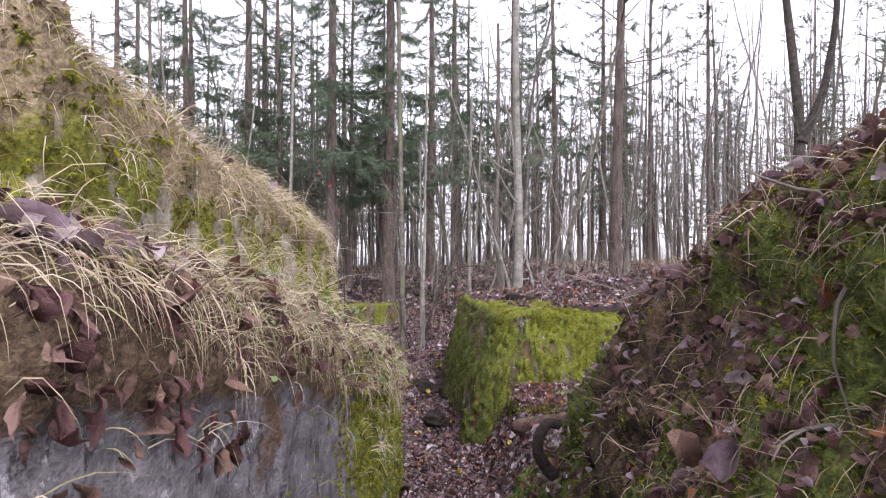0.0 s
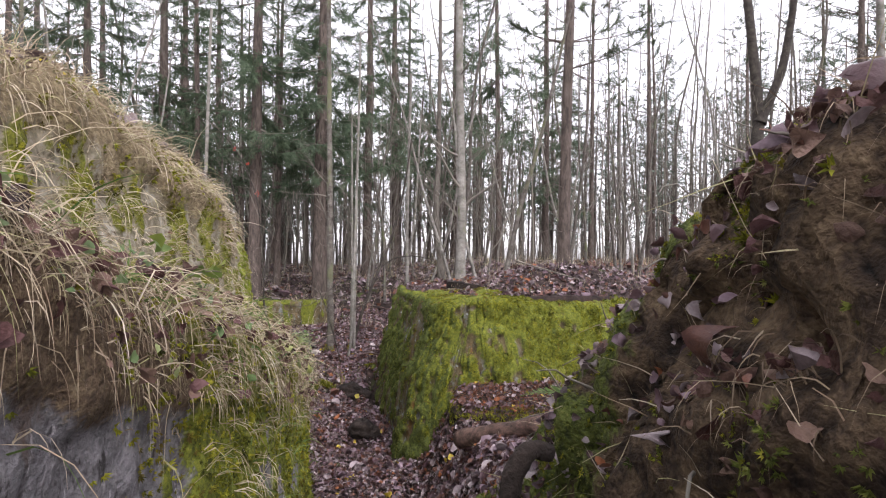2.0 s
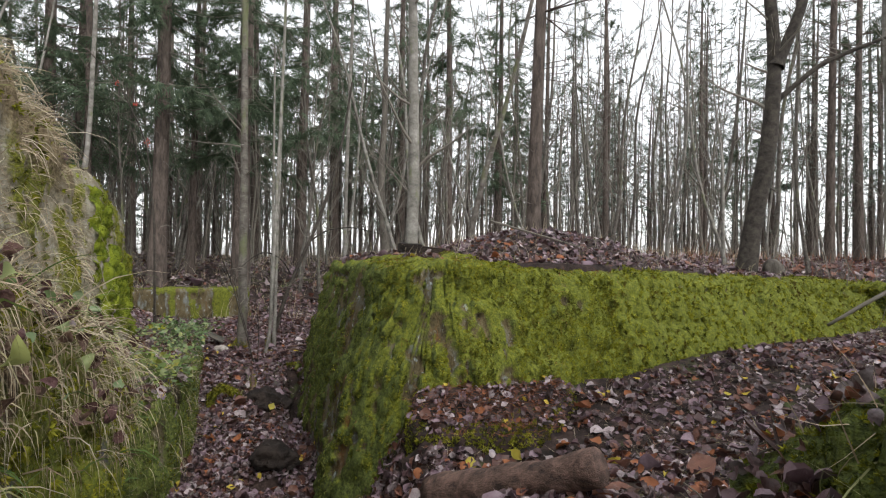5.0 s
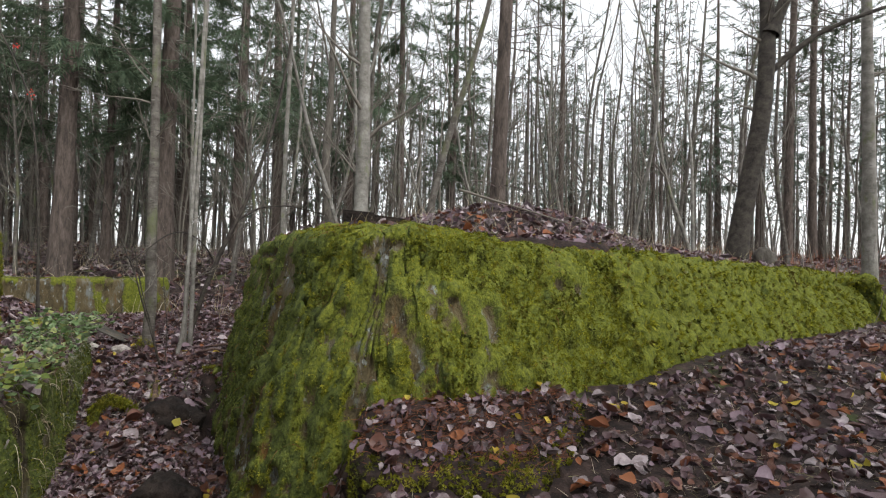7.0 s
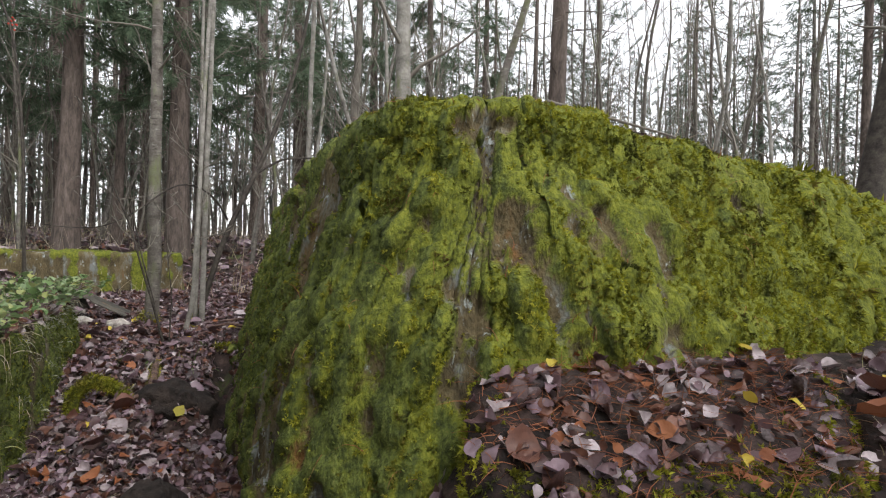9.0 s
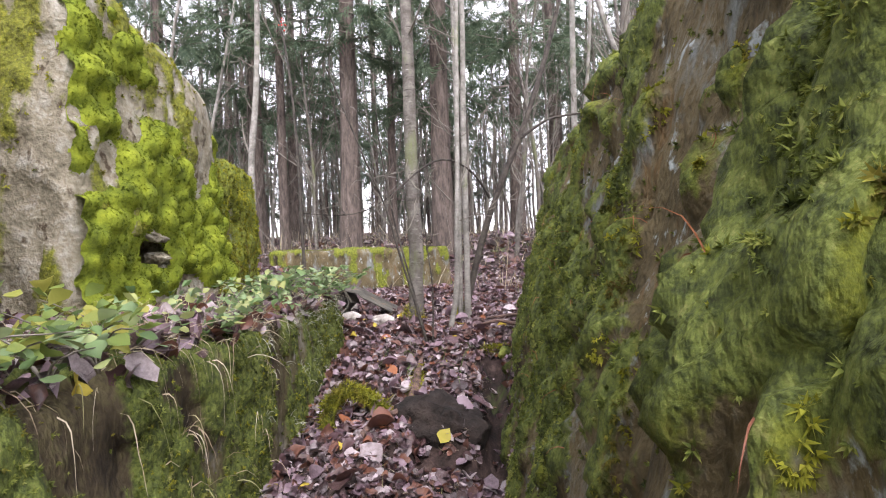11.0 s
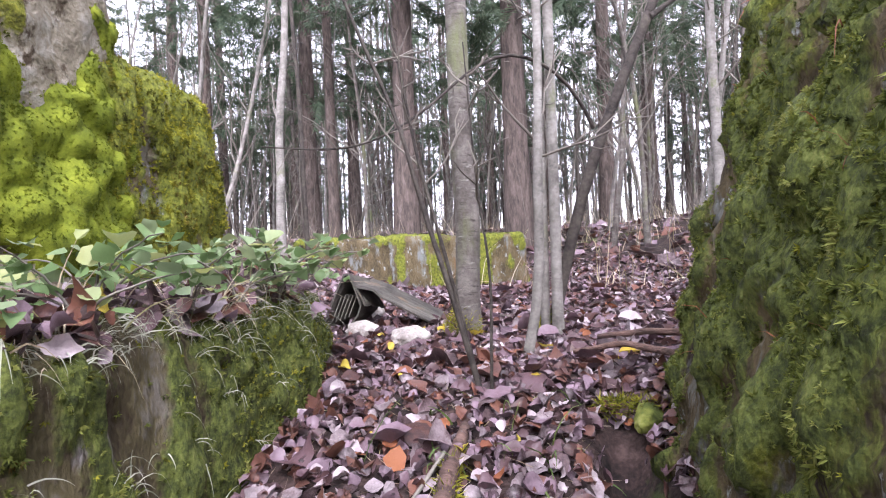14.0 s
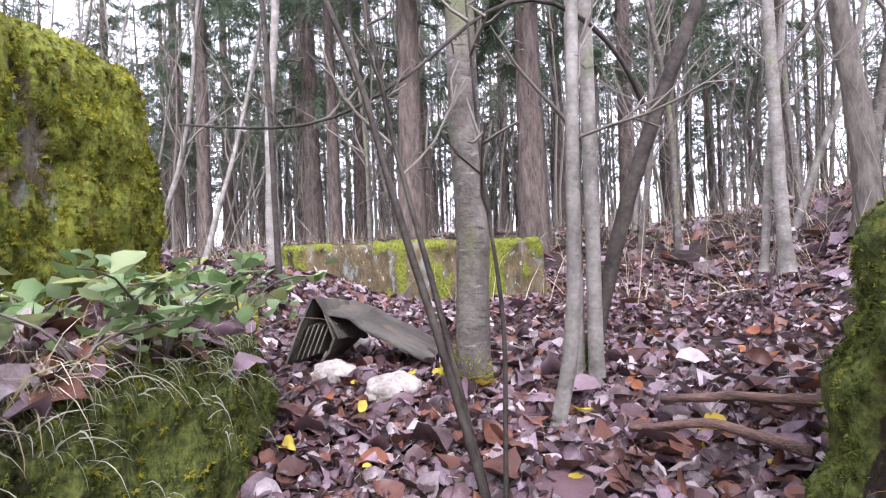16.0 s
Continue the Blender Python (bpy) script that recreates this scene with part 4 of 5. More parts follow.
# ---- trees that stand close by ----
def set_tree(name, label, stems, mat, twigs=10, length=1.2, start=0.35, sides=12):
    """A tree with stems given as points and radii."""
    thing = new(name)
    base = Vector(stems[0][0][0])
    thing.matrix_basis = Matrix.Translation(base)
    for pts, r0, r1 in stems:
        p = np.array(pts, float) - np.array(base)
        u = np.linspace(0, 1, len(p))
        q = np.linspace(0, 1, 22)
        line = np.column_stack([np.interp(q, u, p[:, i]) for i in range(3)])
        for _ in range(3):
            line[1:-1] = (line[:-2] + 2 * line[1:-1] + line[2:]) / 4
        line[1:, :2] += 0.3 * r0 * fbm(q[1:] * 9 + r0 * 50, q[1:] * 0, p[0, 0] + 3, 2)[:, None]
        rad = np.linspace(r0, r1, 22) * (1 + 0.10 * fbm(q * 25, q * 0, r0 * 90, 2)) + r0 * 0.35 * np.exp(-q * 45)
        v, f = tube(line, rad, sides)
        solid("trunk" if r0 > 0.05 else "stem", v, f, mat, thing)
        if twigs:
            v, f = join(limbs(line, r0 * 0.9, twigs, length, rng, start, 0.7, 5))
            tagged(solid("crown", v, f, M_TWIG, thing), kind="stuff")
    return tagged(thing, label, "tree")


set_tree("young_tree", "straight grey-barked young tree with mossy foot", [([(-1.02, 13.90, -0.60), (-1.03, 13.90, 1), (-1.08, 13.95, 4), (-1.13, 14.05, 9)], 0.084, 0.045)], M_BARK, 9, 1.8, 0.5)
set_tree("birch_sapling", "thin pale birch sapling with a curved foot",
         [([(-0.62, 13.50, -0.50), (-0.53, 13.56, -0.05), (-0.51, 13.60, 1.0), (-0.46, 13.65, 3), (-0.40, 13.8, 6)], 0.030, 0.018)], M_PALE, 8, 1.0, 0.4)
set_tree("forked_sapling", "clump of bare stems, one dark and leaning far over",
         [([(-0.50, 14.02, -0.50), (-0.49, 14.02, 1.5), (-0.46, 14.1, 4), (-0.42, 14.2, 7)], 0.035, 0.022),
          ([(-0.58, 14.05, -0.50), (-0.56, 14.05, 1.5), (-0.60, 14.1, 5)], 0.030, 0.015)], M_PALE, 8, 1.2, 0.4)
set_tree("leaning_sapling", "dark bare stem leaning far over the hollow",
         [([(-0.60, 14.12, -0.55), (-0.34, 14.14, 0.55), (0.06, 14.2, 1.50), (0.30, 14.25, 2.1), (0.60, 14.4, 3.2), (0.8, 14.5, 4.6)], 0.038, 0.020),
          ([(0.10, 14.2, 1.55), (0.40, 14.3, 1.76), (0.85, 14.4, 1.82), (1.45, 14.5, 1.70)], 0.018, 0.006)], M_STEM, 4, 0.8, 0.6)
set_tree("bush_sapling", "spindly many-stemmed bush with thin dark stems",
         [([(-0.68, 12.96, -0.55), (-0.80, 12.92, -0.05), (-0.92, 12.9, 0.35), (-1.02, 12.9, 0.75), (-1.22, 12.85, 1.25), (-1.5, 12.8, 2.0)], 0.014, 0.006),
          ([(-0.69, 12.98, -0.55), (-0.84, 12.98, 0.10), (-0.98, 13.0, 0.6), (-1.10, 13.0, 1.3), (-1.15, 13.0, 2.0)], 0.011, 0.004),
          ([(-0.66, 12.95, -0.55), (-0.64, 12.95, 0.05), (-0.70, 12.98, 0.5), (-0.74, 13.0, 1.1)], 0.008, 0.003)], M_STEM, 4, 0.6, 0.3, 6)
set_tree("grey_tree", "smooth pale grey tree rising behind the wall", [([(1.96, 14.24, 1.0), (1.97, 14.2, 3.0), (1.9, 14.2, 7), (1.95, 14.2, 13)], 0.13, 0.06)], M_PALE, 14, 2.0, 0.3)
set_tree("leaning_tree", "slim grey tree leaning against its neighbour", [([(2.9, 13.9, 1.0), (3.2, 13.85, 2.6), (3.75, 13.7, 4.6), (4.4, 13.6, 7.5)], 0.07, 0.03)], M_BARK, 8, 1.2, 0.4)
set_tree("forked_tree", "dark-barked tree with a swept trunk that forks high up",
         [([(7.10, 11.66, 0.8), (7.20, 11.62, 1.8), (7.48, 11.55, 3.2), (7.54, 11.5, 4.7), (7.4, 11.6, 6.5), (7.2, 11.7, 9)], 0.17, 0.06),
          ([(7.54, 11.5, 4.5), (7.95, 11.4, 5.5), (8.15, 11.3, 7.0), (8.2, 11.3, 9)], 0.10, 0.04),
          ([(7.50, 11.5, 3.9), (8.1, 11.2, 4.5), (9.0, 10.9, 4.9), (10.2, 10.7, 5.3)], 0.05, 0.015)], M_STEM, 9, 1.6, 0.4)
set_tree("slope_birch", "pair of pale stems with mossy feet on the leafy slope",
         [([(0.85, 16.9, 0.0), (0.82, 16.9, 1.0), (0.80, 16.95, 3), (0.9, 17, 7)], 0.06, 0.035),
          ([(0.70, 17.0, 0.0), (0.78, 17.05, 1.0), (1.05, 17.1, 3), (1.2, 17.2, 6)], 0.038, 0.022)], M_PALE, 9, 1.4, 0.35)
set_tree("snag", "dark broken old trunk with peeling bark", [([(2.0, 18.6, 0.3), (1.95, 18.6, 1.6), (1.80, 18.6, 2.8), (1.85, 18.7, 5), (1.9, 18.8, 10)], 0.15, 0.05)], M_DARK, 6, 1.2, 0.4)
set_tree("far_birch", "pale birch stem beyond the low wall", [([(-5.2, 17.9, 0.0), (-5.2, 17.9, 2), (-5.0, 17.9, 4), (-4.9, 18, 9)], 0.075, 0.04)], M_PALE, 10, 1.5, 0.3)
set_tree("white_birch", "white birch at the end of the retaining wall", [([(11.9, 13.0, 0.5), (11.85, 13.0, 3), (11.7, 13.0, 6), (11.6, 13, 11)], 0.14, 0.07)], M_PALE, 12, 1.8, 0.35)

set_tree("arching_branch", "thin dark bare shoot arching over the hollow", [([(-0.26, 14.27, 0.93), (-0.34, 14.14, 1.13), (-0.49, 13.97, 1.28), (-0.69, 13.8, 1.34), (-0.86, 13.63, 1.22), (-1.04, 13.52, 1.02), (-1.17, 13.42, 0.89), (-1.39, 13.29, 0.73), (-1.62, 13.16, 0.73), (-1.88, 13.07, 0.76)], 0.013, 0.004)], M_STEM, 5, 0.5, 0.3, 6)
set_tree("arching_branch", "thin brown bare shoot bending from the sapling clump", [([(-0.47, 14.15, 0.67), (-0.63, 13.99, 0.88), (-0.75, 13.89, 1.02), (-0.85, 13.74, 1.19)], 0.012, 0.005)], M_TWIG, 3, 0.4, 0.4, 6)

# ---- things lying about ----
def sheet(name, profile, run, thick, mat, parent=None, label=""):
    """A folded sheet: a profile of points carried along run, with thickness."""
    bm = bmesh.new()
    n = 8
    rows = []
    for k in range(n + 1):
        rows.append([bm.verts.new(Vector(p) + Vector(run) * (k / n) + Vector((0, 0, 0.006 * math.sin(k * 1.9 + i * 2)))) for i, p in enumerate(profile)])
    for a, b in zip(rows, rows[1:]):
        for i in range(len(profile) - 1):
            bm.faces.new((a[i], a[i + 1], b[i + 1], b[i]))
    bmesh.ops.recalc_face_normals(bm, faces=bm.faces)
    bmesh.ops.solidify(bm, geom=bm.faces[:], thickness=thick)
    return part(name, bm, mat, parent, label)


cap = new("ridge_cap")
cap.matrix_basis = pose(-1.84, 13.96, -0.04, 0, 0, 20)
tagged(cap, "broken dark roofing ridge pieces dumped among leaves", "roofing")
sheet("cover_sheet", [(-0.05, 0, -0.27), (0.015, 0, -0.20), (0.04, 0, -0.12), (0.0, 0, 0.0), (0.12, 0.0, -0.035), (0.17, 0.0, -0.075), (0.52, 0.0, -0.27)], (0.09, 0.42, 0.02), 0.012, M_TIN, cap)
sheet("ridge_sheet", [(-0.22, 0.0, -0.24), (-0.15, 0.0, -0.07), (-0.075, 0.0, 0.10), (-0.045, 0.0, 0.095), (0.04, 0.0, -0.06), (0.07, 0.0, -0.12)], (0.10, 0.34, -0.05), 0.012, M_TIN, cap)
for k in range(6):
    bm = bmesh.new()
    bmesh.ops.create_cube(bm, size=1, matrix=pose(-0.125 + 0.027 * k, 0.16, -0.15 + 0.004 * k, 0, 24, -16) @ Matrix.Diagonal((0.007, 0.26, 0.20 - 0.012 * abs(k - 2), 1)))
    bmesh.ops.bevel(bm, geom=bm.edges[:], offset=0.002, segments=1)
    part("rib", bm, M_TIN, cap)


def lump(name, x, y, z, size, mat, label, category, seed, rough=0.22, flat=0.75):
    """A rough stone or clod."""
    bm = bmesh.new()
    bmesh.ops.create_icosphere(bm, subdivisions=4, radius=1)
    for v in bm.verts:
        c = v.co
        k = 1 + rough * float(fbm(c.x * 1.4 + seed, c.y * 1.4, c.z * 1.4, 4)) * 1.6 + 0.14 * float(fbm(c.x * 5 + seed, c.y * 5, c.z * 5, 3))
        v.co = Vector((c.x * size[0], c.y * size[1], c.z * size[2])) * k
    ob = part(name, bm, mat, smooth=True)
    ob.matrix_basis = pose(x, y, z, 0, 0, seed * 37)
    return tagged(ob, label, category)


lump("stone", -1.72, 13.82, -0.31, (0.11, 0.09, 0.07), M_STONE, "pale crumbling lump of rubble in the leaves", "stone", 1.0)
lump("stone", -1.32, 13.66, -0.325, (0.15, 0.10, 0.075), M_STONE, "pale pinkish lump of rubble in the leaves", "stone", 2.0)
lump("stone", -2.05, 14.6, -0.28, (0.12, 0.10, 0.09), M_STONE, "small pale rubble stone by the low wall", "stone", 3.0)
M_EARTH = material("dark_earth", [(0.010, 0.008, 0.007), (0.028, 0.021, 0.018), (0.05, 0.037, 0.03)], 7, 1.0, 1.0, 60, bump_dist=0.03)
lump("earth_clod", -0.36, 11.84, -0.76, (0.27, 0.24, 0.20), M_EARTH, "dark clod of earth thrown up in the hollow", "soil", 4.0, 0.6)
lump("earth_clod", -0.14, 9.85, -0.84, (0.24, 0.20, 0.17), M_EARTH, "dark clod of earth in the hollow", "soil", 5.0, 0.6)
lump("mossy_root", -0.02, 12.95, -0.50, (0.20, 0.05, 0.05), M_DARK_MOSS, "low mossy root hump among the leaves", "root", 7.0)
lump("mossy_stone", -2.35, 13.75, -0.05, (0.22, 0.18, 0.16), M_MOSS, "rounded stone coated in moss", "stone", 9.0)


def pole(name, pts, r0, r1, mat, label, category, sides=9, wobble=0.25):
    p = np.array(pts, float)
    q = np.linspace(0, 1, 18)
    line = np.column_stack([np.interp(q, np.linspace(0, 1, len(p)), p[:, i]) for i in range(3)])
    for _ in range(2):
        line[1:-1] = (line[:-2] + 2 * line[1:-1] + line[2:]) / 4
    line += wobble * r0 * np.column_stack([fbm(q * 8, q * 0, p[0, 0] * 7 + k, 2) for k in (1, 5, 9)])
    base = line[0].copy()
    rad = np.linspace(r0, r1, 18) * (1 + 0.09 * fbm(q * 14, q * 0, p[0, 1] * 3, 2))
    v, f = tube(line - base, rad, sides)
    bm = bmesh.new()
    vs = [bm.verts.new(c) for c in v]
    for q4 in f:
        bm.faces.new([vs[i] for i in q4])
    bm.faces.new([vs[i] for i in range(sides)])
    bm.faces.new([vs[17 * sides + i] for i in range(sides)])
    ob = part(name, bm, mat, smooth=True)
    ob.matrix_basis = Matrix.Translation(Vector(base))
    return tagged(ob, label, category)


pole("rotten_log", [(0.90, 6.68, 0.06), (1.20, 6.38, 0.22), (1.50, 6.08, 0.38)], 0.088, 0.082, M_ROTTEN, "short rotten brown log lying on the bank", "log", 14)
pole("mossy_branch", [(-1.08, 11.60, -0.95), (-1.10, 11.66, -0.62), (-0.98, 11.74, -0.52), (-0.82, 11.78, -0.60), (-0.72, 11.80, -0.72), (-0.45, 11.86, -0.66)], 0.045, 0.025, M_MOSS, "arched branch thickly coated in moss", "branch")
pole("root", [(-0.85, 11.45, -0.80), (-0.78, 11.62, -0.70), (-0.60, 11.85, -0.66), (-0.36, 12.02, -0.62)], 0.022, 0.018, M_ROTTEN, "bare brown root crossing the hollow", "root")
pole("root", [(-0.60, 11.9, -0.70), (-0.62, 12.15, -0.58), (-0.66, 12.43, -0.53), (-0.70, 12.7, -0.50)], 0.04, 0.02, M_ROTTEN, "old root running up through the leaves", "root")
pole("old_root", [(0.60, 2.95, 1.02), (0.52, 2.93, 1.12), (0.50, 2.92, 1.24), (0.55, 2.92, 1.32), (0.62, 2.93, 1.31)], 0.036, 0.026, M_EARTH, "bent dark root end jutting from the bank", "root", 12)
pole("fallen_stick", [(0.35, 13.5, -0.26), (0.0, 13.55, -0.26), (-0.25, 13.6, -0.30)], 0.020, 0.014, M_ROTTEN, "rotten stick lying in the leaves", "branch")
pole("fallen_stick", [(0.10, 13.15, -0.30), (-0.12, 13.3, -0.28), (-0.35, 13.38, -0.34)], 0.017, 0.012, M_ROTTEN, "rotten stick lying in the leaves", "branch")
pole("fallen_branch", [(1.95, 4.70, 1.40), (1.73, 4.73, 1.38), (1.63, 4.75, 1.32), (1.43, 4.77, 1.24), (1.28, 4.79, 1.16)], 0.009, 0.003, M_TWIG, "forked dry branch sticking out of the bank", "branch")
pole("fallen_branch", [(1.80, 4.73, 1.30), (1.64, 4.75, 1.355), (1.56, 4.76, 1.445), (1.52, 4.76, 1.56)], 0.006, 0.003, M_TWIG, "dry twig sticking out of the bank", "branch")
pole("fallen_branch", [(2.4, 10.6, 1.75), (2.9, 10.4, 1.6), (3.5, 10.2, 1.42)], 0.015, 0.007, M_TWIG, "dead branch on top of the wall", "branch")
for k in range(34):
    x, y = rng.uniform(-1.0, 5.5), rng.uniform(7.0, 17)
    if inside(BLOCK, x, y) > -0.1 and inside(BLOCK_TOP, x, y) < 0.4:
        continue
    a, L = rng.uniform(0, 6.28), rng.uniform(0.25, 0.9)
    pts = [(x + math.cos(a) * L * u, y + math.sin(a) * L * u, float(land(x + math.cos(a) * L * u, y + math.sin(a) * L * u)) + 0.035) for u in (0, 0.4, 0.7, 1)]
    tagged(pole("twig", pts, rng.uniform(0.006, 0.013), 0.003, M_TWIG, "thin dry twig fallen among the leaves", "twig", 5), group="fallen twigs")

slab = new("charred_timber")
slab.matrix_basis = pose(1.38, 10.02, max(1.30, float(land(1.38, 10.02))) + 0.02, 0, 3, -8)
tagged(slab, "two charred timber offcuts lying on the wall's top", "timber")
for nm, m4, dim in (("offcut", pose(-0.10, 0, 0.05, 4, 0, 6), (0.26, 0.16, 0.10)), ("offcut", pose(0.16, 0.02, 0.04, 0, 3, -5), (0.30, 0.14, 0.07))):
    bm = bmesh.new()
    bmesh.ops.create_cube(bm, size=1, matrix=m4 @ Matrix.Diagonal((*dim, 1)))
    bmesh.ops.bevel(bm, geom=bm.edges[:], offset=0.012, segments=2)
    bmesh.ops.subdivide_edges(bm, edges=bm.edges[:], cuts=2, use_grid_fill=True)
    for v in bm.verts:
        v.co += Vector((0, 0, 1)) * 0.012 * float(fbm(v.co.x * 14, v.co.y * 14, v.co.z * 14, 2))
    part(nm, bm, M_EARTH, slab)
lump("stump", 7.55, 11.55, 1.15, (0.16, 0.16, 0.20), M_DARK, "low dark rotten stump beside the forked tree", "stump", 11.0)

# ---- leaf litter ----
lr = np.random.default_rng(5)


def on_land(n, x0, x1, y0, y1):
    x, y = lr.uniform(x0, x1, n), lr.uniform(y0, y1, n)
    keep = ((inside(BLOCK, x, y) < 0.25) & (land(x, y) < 0.9) | (inside(BLOCK_TOP, x, y) > np.where(y < 10.5, 0.36, 0.22)) | (inside(BLOCK, x, y) < -0.02)) & (inside(TIER_B, x, y) < 0) & (inside(HIGH_A, x, y) < 0) & (inside(FAR_WALL, x, y) < 0) & (inside(LEDGE, x, y) < 0.0)
    hole = (((x + 0.16) / 0.19) ** 2 + ((y - 9.45) / 0.24) ** 2 < 1) | (((x + 0.30) / 0.26) ** 2 + ((y - 11.42) / 0.17) ** 2 < 1) | ((np.abs(x - np.interp(y, [8.6, 10.6, 13.0], [0.30, 0.12, -0.14])) < 0.11) & (y > 11.3) & (y < 12.9))
    keep &= ~hole | (lr.random(n) < 0.06)
    keep &= vnoise(x * 1.7, y * 1.7, 2.2) > lr.uniform(-0.6, 0.45, n)
    x, y = x[keep], y[keep]
    e = 0.06
    z = land(x, y)
    n3 = np.column_stack([(land(x - e, y) - land(x + e, y)) / (2 * e), (land(x, y - e) - land(x, y + e)) / (2 * e), np.ones(len(x))])
    n3 /= np.linalg.norm(n3, axis=1, keepdims=True)
    return np.column_stack([x, y, z]), n3


def cat(*pairs):
    return np.concatenate([p for p, _ in pairs]), np.concatenate([q for _, q in pairs])


LITTER = "brown and purplish fallen leaves covering the forest floor"
p, q = cat(on_land(24000, -1.8, 1.4, 7.2, 14.5), on_land(8000, 0.9, 6.5, 5.5, 10.0), on_land(2500, 0.3, 1.6, 4.8, 7.6), on_land(7000, -0.7, 1.1, 2.6, 7.4))
lay_leaves("leaf_litter", p, q, 0.056, M_LEAF, lr, LITTER, 0.5, 0.006, 0.8)
p, q = cat(on_land(450, -1.8, 1.4, 10.5, 14.5), on_land(250, 0.9, 6.5, 5.5, 10.0))
lay_leaves("leaf_litter", p, q, 0.105, M_LEAF, lr, "large lilac-grey fallen leaves", 0.4, 0.035)
p, q = cat(on_land(21000, -4.5, 6.5, 13.0, 19.5), on_land(11000, 0.8, 10, 9.2, 14.5), on_land(4000, 5, 11, 8.0, 12.5), on_land(3500, -4.5, -1.5, 13, 19))
lay_leaves("leaf_litter", p, q, 0.074, M_LEAF, lr, LITTER, 0.5, fine=False)
p, q = on_land(6000, 8, 26, 9, 26)
lay_leaves("leaf_litter", p, q, 0.20, M_LEAF, lr, "fallen leaves beyond the wall's end", fine=False)
p, q = on_land(14000, -16, 18, 17, 36)
lay_leaves("leaf_litter", p, q, 0.20, M_LEAF, lr, "fallen leaves under the trees beyond", fine=False)
p, q = cat(on_land(90, -1.8, 1.4, 7, 14), on_land(60, 1, 6, 6, 10))
lay_leaves("yellow_leaf_litter", p, q, 0.07, M_YELLOW, lr, "scattered yellow fallen leaves", lift=0.03)
p, q = cat(on_land(500, -1.8, 3, 7, 16), on_land(400, 1, 7, 5, 10))
lay_leaves("rust_leaf_litter", p, q, 0.065, M_ORANGE, lr, "scattered rust-red fallen leaves", lift=0.02)
flat_top = lambda m, n: np.clip(n[:, 2] - 0.55, 0, 1)
p, q = sample(ev, ef, 760, lr, lambda m, n: flat_top(m, n) * (m[:, 1] > 7.98))
lay_leaves("leaf_litter", p, q, 0.052, M_LEAF, lr, "brown leaves lying on the footing", 0.45, 0.004, 0.9)
p, q = sample(ev, ef, 30, lr, flat_top)
lay_leaves("rust_leaf_litter", p, q, 0.05, M_ORANGE, lr, "rust-red leaves lying on the footing")
p, q = sample(ev, ef, 9, lr, flat_top)
lay_leaves("yellow_leaf_litter", p, q, 0.05, M_YELLOW, lr, "a few yellow leaves on the footing", lift=0.03)
p, q = cat(sample(av, af, 700, lr, flat_top), sample(hv, hf, 1500, lr, flat_top), sample(cv, cf, 3000, lr, flat_top))
lay_leaves("leaf_litter", p, q, 0.085, M_LEAF, lr, "dead leaves caught on the concrete tiers", 0.5)
p, q = sample(cv, cf, 500, lr, lambda m, n: flat_top(m, n) * (m[:, 0] > -2.0) * (m[:, 1] > 10.2))
lay_leaves("leaf_litter", p, q, 0.07, M_LEAF, lr, "curled dead leaves heaped along the low tier", 0.8, 0.04, 1.3)
p, q = cat(sample(av, af, 60, lr, flat_top), sample(hv, hf, 160, lr, flat_top), sample(cv, cf, 130, lr, flat_top))
lay_leaves("yellow_leaf_litter", p, q, 0.06, M_YELLOW, lr, "pale yellow leaves on the concrete tiers", 0.5)
near_mound = lambda m, n: (m[:, 2] > 0.35) * np.clip(n[:, 2] - 0.1, 0, 1) * (m[:, 0] < 3)
p, q = sample(mv, mf, 2300, lr, near_mound)
lay_leaves("leaf_litter", p, q, 0.032, M_LEAF, lr, "dead leaves caught on the mossy bank", 0.8, 0.01, 1.3)
p, q = sample(mv, mf, 90, lr, near_mound)
lay_leaves("rust_leaf_litter", p, q, 0.035, M_ORANGE, lr, "rust-red leaves on the mossy bank", 0.8, 0.01, 1.3)

upper = lambda m, n: (m[:, 2] > 1.45) * np.clip(n[:, 2] + 0.1, 0, 1) * (m[:, 0] < 2.6) * (m[:, 1] > 0.6) * (m[:, 1] < 2.5)
p, q = sample(mv, mf, 120, lr, upper)
lay_leaves("leaf_litter", p, q, 0.058, M_LEAF, lr, "large lilac-grey dead leaves on the mossy bank", 0.6, 0.02, 1.2)
p, q = sample(mv, mf, 14, lr, upper)
lay_leaves("rust_leaf_litter", p, q, 0.055, M_ORANGE, lr, "large rust-red leaves on the mossy bank", 0.6, 0.02, 1.2)
p, q = sample(mv, mf, 2600, lr, upper)
lay_leaves("leaf_litter", p, q, 0.036, M_WITHER, lr, "small withered leaves matted into the bank", 0.9, 0.01, 1.4)

low_end = lambda m, n: (m[:, 2] > 0.4) * np.clip(n[:, 2] + 0.05, 0, 1) * (m[:, 0] < 2.8) * (m[:, 1] > 2.5)
p, q = sample(mv, mf, 2600, lr, lambda m, n: low_end(m, n) * (0.15 + (m[:, 1] > 3.2)))
lay_leaves("leaf_litter", p, q, 0.042, M_LEAF, lr, "brown and lilac leaves on the bank's low end", 0.7, 0.015, 1.2)
p, q = sample(mv, mf, 130, lr, low_end)
lay_leaves("rust_leaf_litter", p, q, 0.034, M_ORANGE, lr, "rust-red leaves on the bank's low end", 0.7, 0.015, 1.2)

